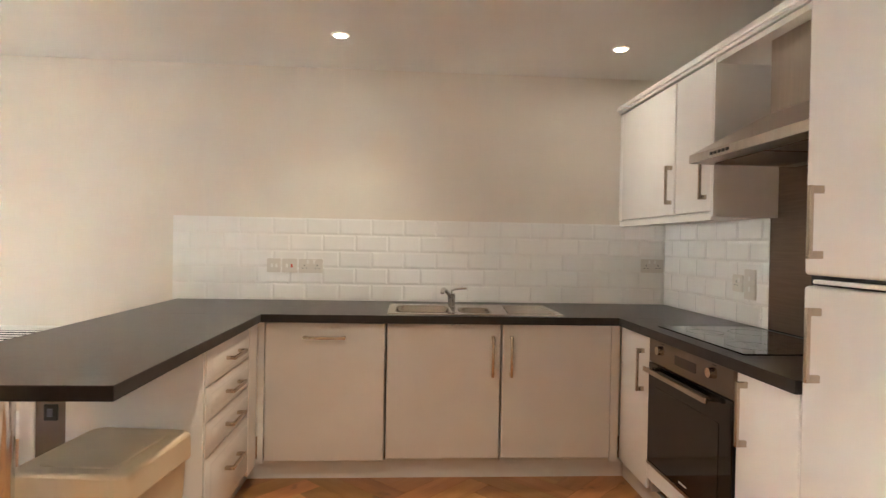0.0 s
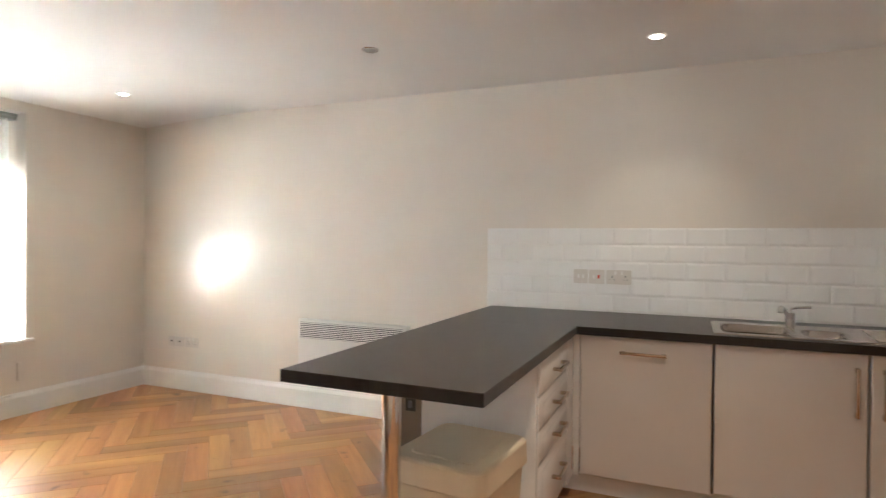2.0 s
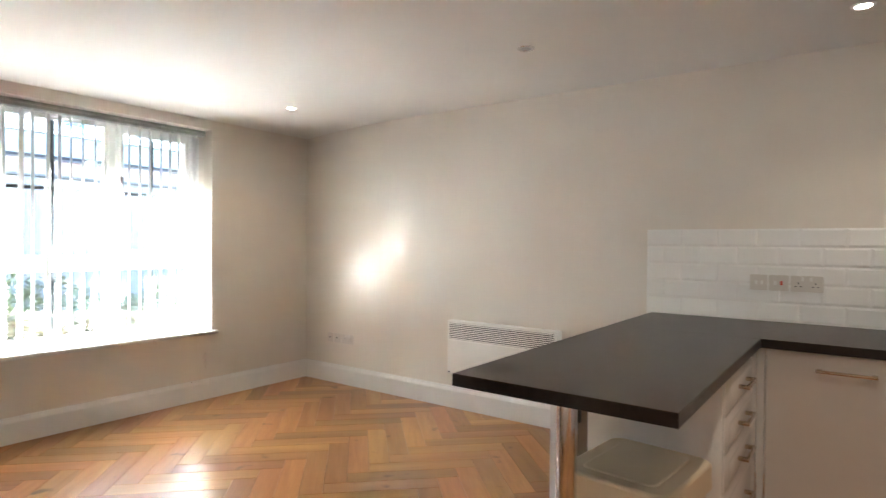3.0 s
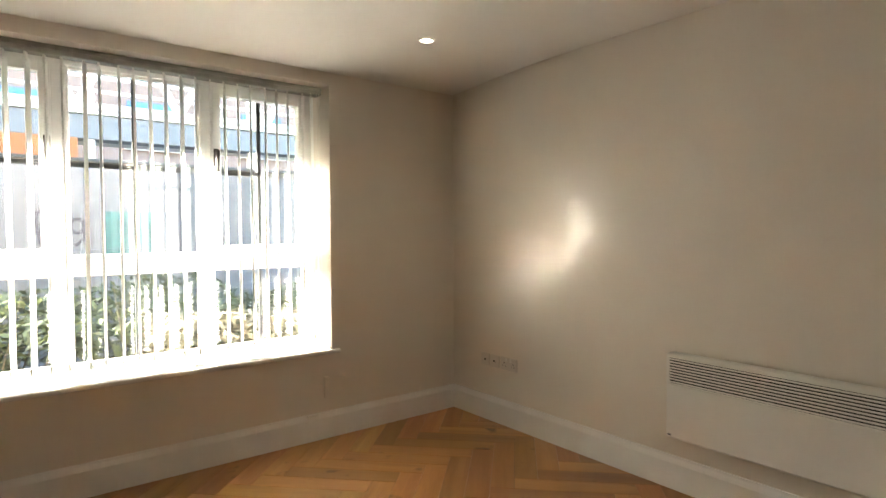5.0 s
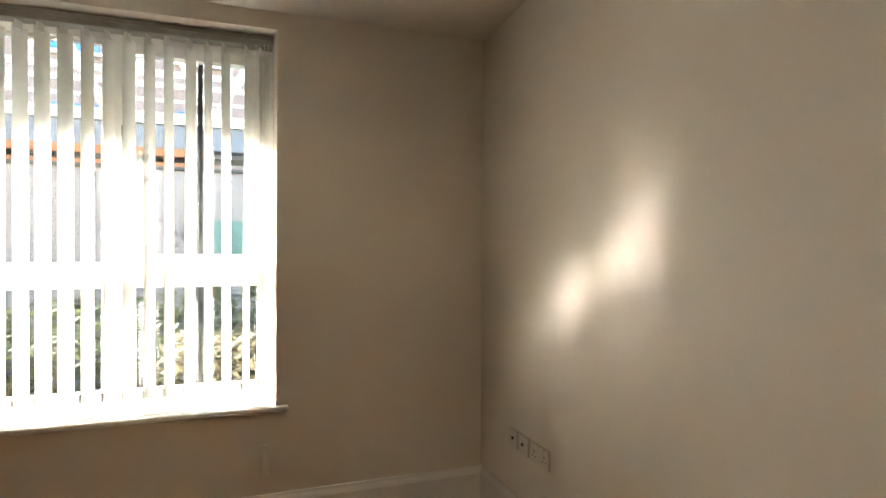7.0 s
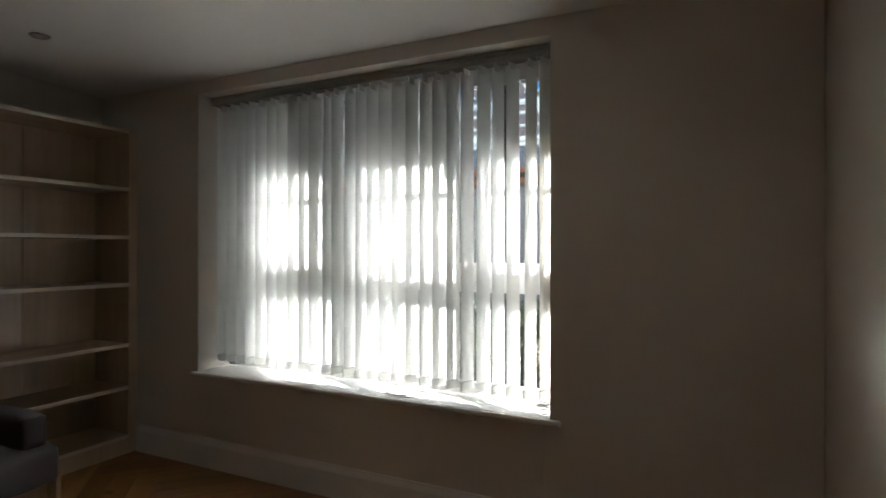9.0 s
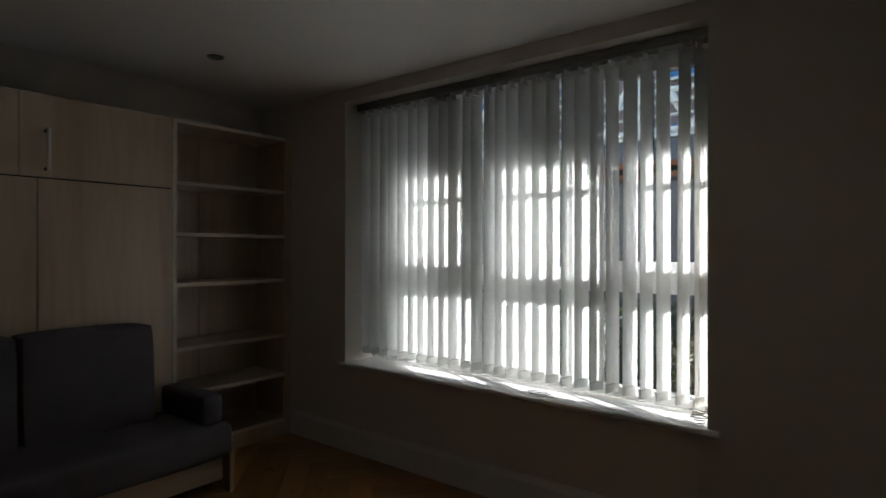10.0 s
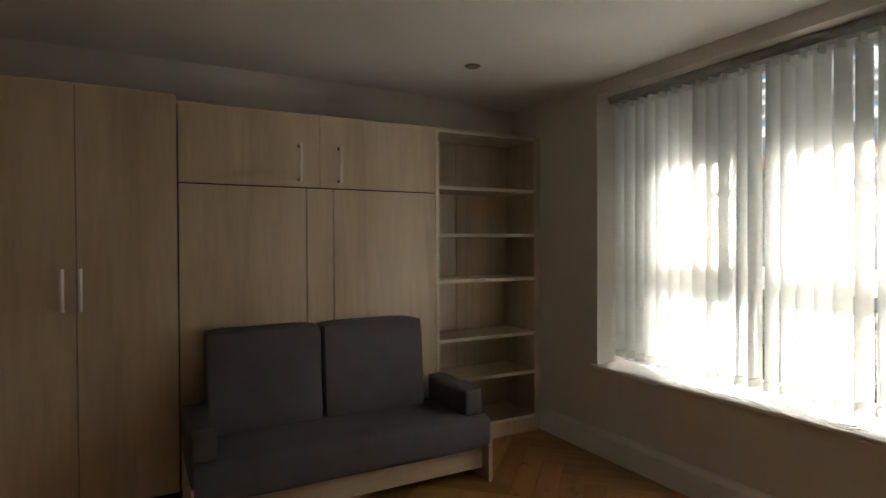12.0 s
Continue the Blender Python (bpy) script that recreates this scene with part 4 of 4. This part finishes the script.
part("back_board", box((-2.676, BB - 0.012, FZ), (KX1 - 0.02, BB - 0.001, 2.03)), BED, bc)
for z in (2.01, 1.655, 1.358, 1.066, 0.694, 0.432, 0.13):
    part("shelf", box((KX0 + 0.019, BB + 0.001, z), (KX1 - 0.021, BY + 0.001, z + 0.02), 0.001, 1), BEDH, bc)
    part("edging", box((KX0 + 0.019, BY + 0.0012, z - 0.0005), (KX1 - 0.021, BY + 0.0025, z + 0.0205)), EDGE, bc, "paler front strip")
for z in [0.3 + 0.16 * k for k in range(11)]:
    for y in (BY - 0.06, BB + 0.06):
        part("pin_hole", rod((KX0 + 0.0175, y, z), (KX0 + 0.0187, y, z), 0.003, 8), DARKGAP, bc)
        part("pin_hole", rod((KX1 - 0.0195, y, z), (KX1 - 0.0207, y, z), 0.003, 8), DARKGAP, bc)
part("plinth", box((KX0 + 0.019, BY - 0.02, FZ), (KX1 - 0.021, BY - 0.003, 0.129)), BED, bc)

# ---- sofa in front of the bed
sofa = thing("sofa", "dark grey fabric two-seat sofa on a pale oak base", "sofa", (-1.645, -3.38, FZ))
SX_L, SX_R, SFY = -0.90, -2.392, -3.112


def pillow(lo, hi, r, puff, lean=0.0):
    """A stuffed cushion: a rounded block whose broad faces swell."""
    lo, hi = Vector(lo), Vector(hi)
    bm = box(lo, hi)
    bmesh.ops.subdivide_edges(bm, edges=list(bm.edges), cuts=7, use_grid_fill=True)
    c, h = (lo + hi) / 2, (hi - lo) / 2
    for v in bm.verts:
        p = v.co - c
        u = [p[i] / h[i] for i in range(3)]
        inner = [max(-(h[i] - r), min(h[i] - r, p[i])) for i in range(3)]
        d = Vector([p[i] - inner[i] for i in range(3)])
        if d.length > 1e-9:
            d = d.normalized() * r
        q = Vector(inner) + d
        for i in range(3):
            a, b = (j for j in range(3) if j != i)
            q[i] += puff[i] * (1 - u[a] ** 2) * (1 - u[b] ** 2) * (u[i] if abs(u[i]) > 0.99 else u[i] * 0.6)
        q += Vector((noise.noise(v.co * 6), noise.noise(v.co * 6 + Vector((9, 0, 0))), noise.noise(v.co * 6 + Vector((0, 9, 0))))) * 0.002
        v.co = c + q
        v.co.y -= lean * (v.co.z - lo.z)
    return bm


for x in (SX_L - 0.003, SX_R):
    x0 = x if x == SX_R else x - 0.022
    part("end_board", box((x0, -3.62, FZ), (x0 + 0.022, SFY, 0.30), 0.002), BED, sofa, "pale oak end board")
part("front_rail", box((SX_R + 0.023, -3.2, 0.09), (SX_L - 0.026, -3.18, 0.24), 0.001), BEDH, sofa, "pale oak front rail")
part("seat_cushion", pillow((SX_R + 0.002, -3.62, 0.213), (SX_L - 0.004, SFY + 0.012, 0.40), 0.04, (0, 0.006, 0.016)), FABRIC, sofa, "", True)
for x0, x1 in ((-1.562, -1.0), (-2.15, -1.572)):
    part("back_cushion", pillow((x0, -3.60, 0.40), (x1, -3.42, 0.895), 0.026, (0, 0.018, 0.004), 0.08), FABRIC, sofa, "", True)
for x0, x1 in ((SX_R + 0.045, SX_R + 0.155), (SX_L - 0.115, SX_L + 0.005)):
    part("arm", pillow((x0, -3.58, 0.395), (x1, SFY - 0.02, 0.545), 0.022, (0.003, 0.003, 0.003)), FABRIC, sofa, "", True)

# ---- outside
GZ = -0.25
ground = solid("ground", box((-400, -400, GZ - 0.5), (WX - WB, 400, GZ)), GROUND, "dark asphalt ground outside the window", "ground", kind="structure")
facade = solid("outer_wall", box((WX - WB - 0.02, SY - 8, GZ), (WX - WB - 0.001, WY0, 6)), SOFFIT, "beige outer wall of the flat", "wall", kind="structure")
# slab out of view, added so that its edge shades the upper louvres
solid("balcony", box((-5.2, -9, 2.8), (WX - WB - 0.021, 4, 2.97), 0.01), SOFFIT, "unseen beige slab over the window that shades the upper louvres", "balcony", (-4.3, -2, 2.8))

# site hoarding of upright panels
HX = -9.2
hoard = thing("hoarding", "pale boarded site hoarding with spray-painted tags", "hoarding", (HX, -2, GZ))
for k in range(14):
    y = -11.5 + k * 1.22
    part("panel", box((HX - 0.02, y + 0.006, GZ), (HX + 0.02 + 0.006 * (k % 2), y + 1.214, 2.28), 0.004, 1), HOARDB if k >= 9 else HOARD, hoard)
    part("post", box((HX - 0.12, y - 0.04, GZ), (HX - 0.021, y + 0.04, 2.28)), GREYFASC, hoard)
part("capping", box((HX - 0.06, -11.5, 2.28), (HX + 0.06, 5.6, 2.33), 0.01), IRON, hoard, "dark capping rail")
tx = HX + 0.029


def stroke(points, r=0.035):
    bm = tube([(tx, y, z) for y, z in points], r, 6)
    for v in bm.verts:
        v.co.x = tx + (v.co.x - tx) * 0.08
    return bm


def arc(cy, cz, ry, rz, a0, a1, n=10):
    return [(cy + ry * math.cos(radians(a0 + (a1 - a0) * k / n)), cz + rz * math.sin(radians(a0 + (a1 - a0) * k / n))) for k in range(n + 1)]


for pts in ([(-2.05, 1.55), (-2.02, 1.2), (-1.95, 0.75)], arc(-1.87, 1.38, 0.18, 0.2, 170, -60), arc(-1.55, 1.1, 0.12, 0.2, 20, 340), arc(-1.2, 1.2, 0.14, 0.18, 30, 330), [(-1.08, 1.35), (-1.05, 0.9), (-1.25, 0.7)]):
    part("tag_stroke", stroke([(-2.3 + (y + 2.05) * 0.55, 1.12 + (z - 0.7) * 0.55) for y, z in pts], 0.024), SPRAY, hoard)
part("teal_patch", box((tx - 0.004, -1.5, 0.7), (tx + 0.004, -0.85, 1.6), 0.0035, 1), TEAL, hoard)

# gantry, truss and the building behind
can = thing("site_gantry", "grey and orange site gantry with a white tubular truss", "gantry", (-12, -2, GZ))
part("orange_fascia", box((-11.6, -14, 2.56), (-11.5, -1.6, 2.93), 0.01), ORANGE, can, "orange fascia")
part("dark_edge", box((-11.62, -14, 2.4), (-11.45, 6, 2.555), 0.01), IRON, can)
part("grey_fascia", box((-12.1, -14, 2.95), (-11.7, 6, 3.38), 0.02), GREYFASC, can)
part("roof_sheet", box((-16, -14, 3.39), (-11.65, 6, 3.45)), WHITEST, can)
for z in (3.55, 4.3, 5.1):
    part("truss_chord", rod((-11.8, -14, z), (-11.8, 7, z), 0.06, 10), WHITEST, can)
for z in (3.8, 4.05, 4.7):
    part("guard_rail", rod((-11.7, -14, z), (-11.7, 7, z), 0.03, 8), WHITEST, can)
for k in range(12):
    y = -13.5 + k * 1.7
    part("truss_brace", rod((-11.8, y, 3.55), (-11.8, y + 0.85, 5.1), 0.07, 8), WHITEST, can)
    part("truss_brace", rod((-11.8, y + 0.85, 5.1), (-11.8, y + 1.7, 3.55), 0.07, 8), WHITEST, can)
for k in range(7):
    y = -13 + k * 2.9
    part("gantry_post", box((-11.9, y - 0.08, GZ), (-11.74, y + 0.08, 5.8)), WHITEST, can)
bld = thing("apartment_building", "pinkish brick building with blue-framed windows", "building", (-24, -4, GZ))
# the unseen upper storeys are added height that holds back sky light
part("wall", box((-30, -32, GZ), (-21, 16, 16.4)), BRICK, bld)
part("roof", box((-30.5, -32.4, 16.4), (-20.6, 16.4, 16.75), 0.03), SOFFIT, bld)
for r in range(5):
    for k in range(12):
        y = -29 + k * 3.7
        z = 1.0 + r * 3.1
        w = part("window", box((-21.05, y, z), (-20.95, y + 1.5, z + 1.5), 0.01, 1), BLUEFR, bld, "blue-framed window")
        for q in range(2):
            part("pane", box((-20.97, y + 0.08 + q * 0.71, z + 0.08), (-20.93, y + 0.71 + q * 0.71, z + 1.42)), BLUEWIN, w)
        part("sill", box((-21.1, y - 0.1, z - 0.1), (-20.85, y + 1.6, z - 0.005)), WHITEST, w)
for z in (3.2, 3.4, 6.4, 9.5, 12.6):
    part("string_course", box((-21.08, -32, z), (-20.96, 16, z + 0.1)), SOFFIT, bld)

# wire fence and hedge
fence = thing("wire_fence", "thin galvanised wire mesh fence behind the hedge", "fence", (-7.2, -2, GZ))
for k in range(8):
    y = -9 + k * 1.9
    part("post", rod((-7.2, y, GZ), (-7.2, y, 1.2), 0.02, 8), GREYFASC, fence)
bm = bmesh.new()
for k in range(8):
    rod((-7.2, -9, 0.0 + k * 0.16), (-7.2, 4.3, 0.0 + k * 0.16), 0.004, 4, bm)
for k in range(88):
    rod((-7.2, -9 + k * 0.15, GZ), (-7.2, -9 + k * 0.15, 1.15), 0.003, 4, bm)
part("wire_mesh", bm, GREYFASC, fence)


def leaf_heap(seed, count, x0, x1, y0, y1, top, size, material, name, label, category):
    """Many small folded leaves in an uneven bank."""
    g = np.random.default_rng(seed)
    verts, faces = [], []
    for i in range(count):
        x, y = g.uniform(x0, x1), g.uniform(y0, y1)
        h = top * (0.72 + 0.38 * noise.noise(Vector((x * 0.9, y * 0.9, seed)))) * (1 - 0.25 * abs(2 * (x - x0) / (x1 - x0) - 1))
        z = GZ + max(0.05, h - GZ) * (1 - g.random() ** 1.8)
        a, b = g.uniform(0, 6.28), g.uniform(-0.9, 0.9)
        s = size * g.uniform(0.5, 1.3)
        u = Vector((math.cos(a) * math.cos(b), math.sin(a) * math.cos(b), math.sin(b))) * s
        w = Vector((-math.sin(a), math.cos(a), g.uniform(-0.6, 0.6))).normalized() * s * 0.4
        p = Vector((x, y, z))
        f = Vector((0, 0, s * 0.12))
        n = len(verts)
        verts += [p - u, p + w + f, p + u, p - w + f]
        faces += [(n, n + 1, n + 2), (n, n + 2, n + 3)]
    me = bpy.data.meshes.new(name)
    me.from_pydata(verts, [], faces)
    me.materials.append(material)
    return tagged(new(name, me), label, category, kind="stuff")


leaf_heap(2, 26000, -7.0, -5.3, -9, 3.5, 1.0, 0.06, LEAF, "hedge", "dense green hedge outside the window", "hedge")
leaf_heap(5, 5000, -6.0, -5.0, -1.7, 0.6, 0.75, 0.05, LEAFY, "dry_shrub", "pale dry shrub in front of the hedge", "shrub")
bm = bmesh.new()
g = random.Random(8)
for k in range(160):
    x, y = g.uniform(-6.8, -5.2), g.uniform(-9, 3.2)
    rod((x, y, GZ), (x + g.uniform(-0.3, 0.3), y + g.uniform(-0.3, 0.3), g.uniform(0.4, 1.0)), 0.008, 5, bm, 0.002)
tagged(new("hedge_twigs", mesh_of("hedge_twigs", bm, TWIG)), "bare brown twigs in the hedge", "hedge", kind="stuff")

# ---- wall tiles, one by one
TW, TH, G = 0.2, 0.1, 0.002


def tile_mesh(w, h, axis):
    """A bevelled-edge glazed tile, its back on the wall: axis n faces -y, axis e faces -x."""
    d, bev = 0.009, 0.012
    outer = [(0, 0), (w, 0), (w, h), (0, h)]
    bx = min(bev, w * 0.3)
    inner = [(bx, bev), (w - bx, bev), (w - bx, h - bev), (bx, h - bev)]
    to = (lambda u, v, k: (u, -k, v)) if axis == "n" else (lambda u, v, k: (-k, -u, v))
    bm = bmesh.new()
    A = [bm.verts.new(to(u, v, 0)) for u, v in outer]
    M = [bm.verts.new(to(u, v, 0.0062)) for u, v in outer]
    B = [bm.verts.new(to(u, v, d)) for u, v in inner]
    bm.faces.new(B)
    for U, V in ((A, M), (M, B)):
        for k in range(4):
            bm.faces.new((U[k], U[(k + 1) % 4], V[(k + 1) % 4], V[k]))
    return mesh_of("tile", bm, TILE)


cache = {}


def lay(parent, axis, length, z0, rows, origin):
    """Rows of half-bonded tiles from one end to the other."""
    for r in range(rows):
        u = 0.0
        first = True
        while u < length - 0.012:
            w = TW / 2 if (first and (rows - 1 - r) % 2) else TW
            first = False
            w = min(w, length - u)
            key = (round(w, 3), axis)
            if key not in cache:
                cache[key] = tile_mesh(w, TH, axis)
            o = new("tile", cache[key])
            o.parent = parent
            p = Vector(origin) - BASE[parent]
            o.location = p + (Vector((u, 0, z0 + r * (TH + G))) if axis == "n" else Vector((0, -u, z0 + r * (TH + G))))
            u += w + G


TZ = WT + 0.002
part("grout_bed", box((0, -0.003, WT - 0.01), (EX, 0.0, TZ + 5 * (TH + G) - G)), GROUT, wall_north)
part("grout_bed", box((EX - 0.003, -1.08, WT - 0.01), (EX, -0.004, TZ + 5 * (TH + G) - G)), GROUT, wall_east)
lay(wall_north, "n", EX - 0.012, TZ, 5, (0, -0.0005, 0))
lay(wall_east, "e", 1.065, TZ, 5, (EX - 0.0005, -0.013, 0))

# ---- herringbone floor blocks
BL, BW = 0.60, 0.12


def block_mesh(l, w):
    bm = box((-l / 2 + 0.0006, -w / 2 + 0.0006, -0.011), (l / 2 - 0.0006, w / 2 - 0.0006, 0))
    bmesh.ops.bevel(bm, geom=[e for e in bm.edges if all(v.co.z > -0.001 for v in e.verts)], offset=0.0012, segments=1, affect="EDGES")
    return mesh_of("oak_block", bm, OAK)


BM = block_mesh(BL, BW)
rest = [bmesh.new(), bmesh.new()]  # the two ways of laying, each with its grain along its own x
count = 0
c45 = math.sqrt(0.5)
NB = 5  # a block is five widths long
for i in range(-60, 61):
    for j in range(-8, 9):
        for kind in (0, 1):
            if kind == 0:
                px, py, ang = (i + 2 * NB * j + NB / 2) * BW, (i + 0.5) * BW, 0
            else:
                px, py, ang = (i + 0.5) * BW, (i - 2 * NB + 1 - 2 * NB * j + NB / 2) * BW, 90
            x, y = (px - py) * c45 - 1.1, (px + py) * c45 - 2.0
            m = 0.18
            if not (WX - m < x < EX + 0.1 and SY - 0.1 < y < 0.1 + m):
                continue
            if x < 0.75 and y > -3.75 and count < 298:
                o = new("oak_block", BM)
                o.parent = floor
                o.matrix_basis = pose(x, y, 0, 0, 0, 45 + ang)
                count += 1
            else:
                m_in = pose(0, 0, 0, 0, 0, -45 - ang) @ Matrix.Translation((x, y, -0.0055)) @ pose(0, 0, 0, 0, 0, 45 + ang)
                bmesh.ops.create_cube(rest[kind], size=1, matrix=m_in @ Matrix.Diagonal((BL - 0.002, BW - 0.002, 0.011, 1)))
for kind in (0, 1):
    o = new("oak_blocks", mesh_of("oak_blocks", rest[kind], OAKJ))
    o.parent = floor
    o.matrix_basis = pose(0, 0, 0, 0, 0, 45 + 90 * kind)
    tagged(o, kind="stuff")
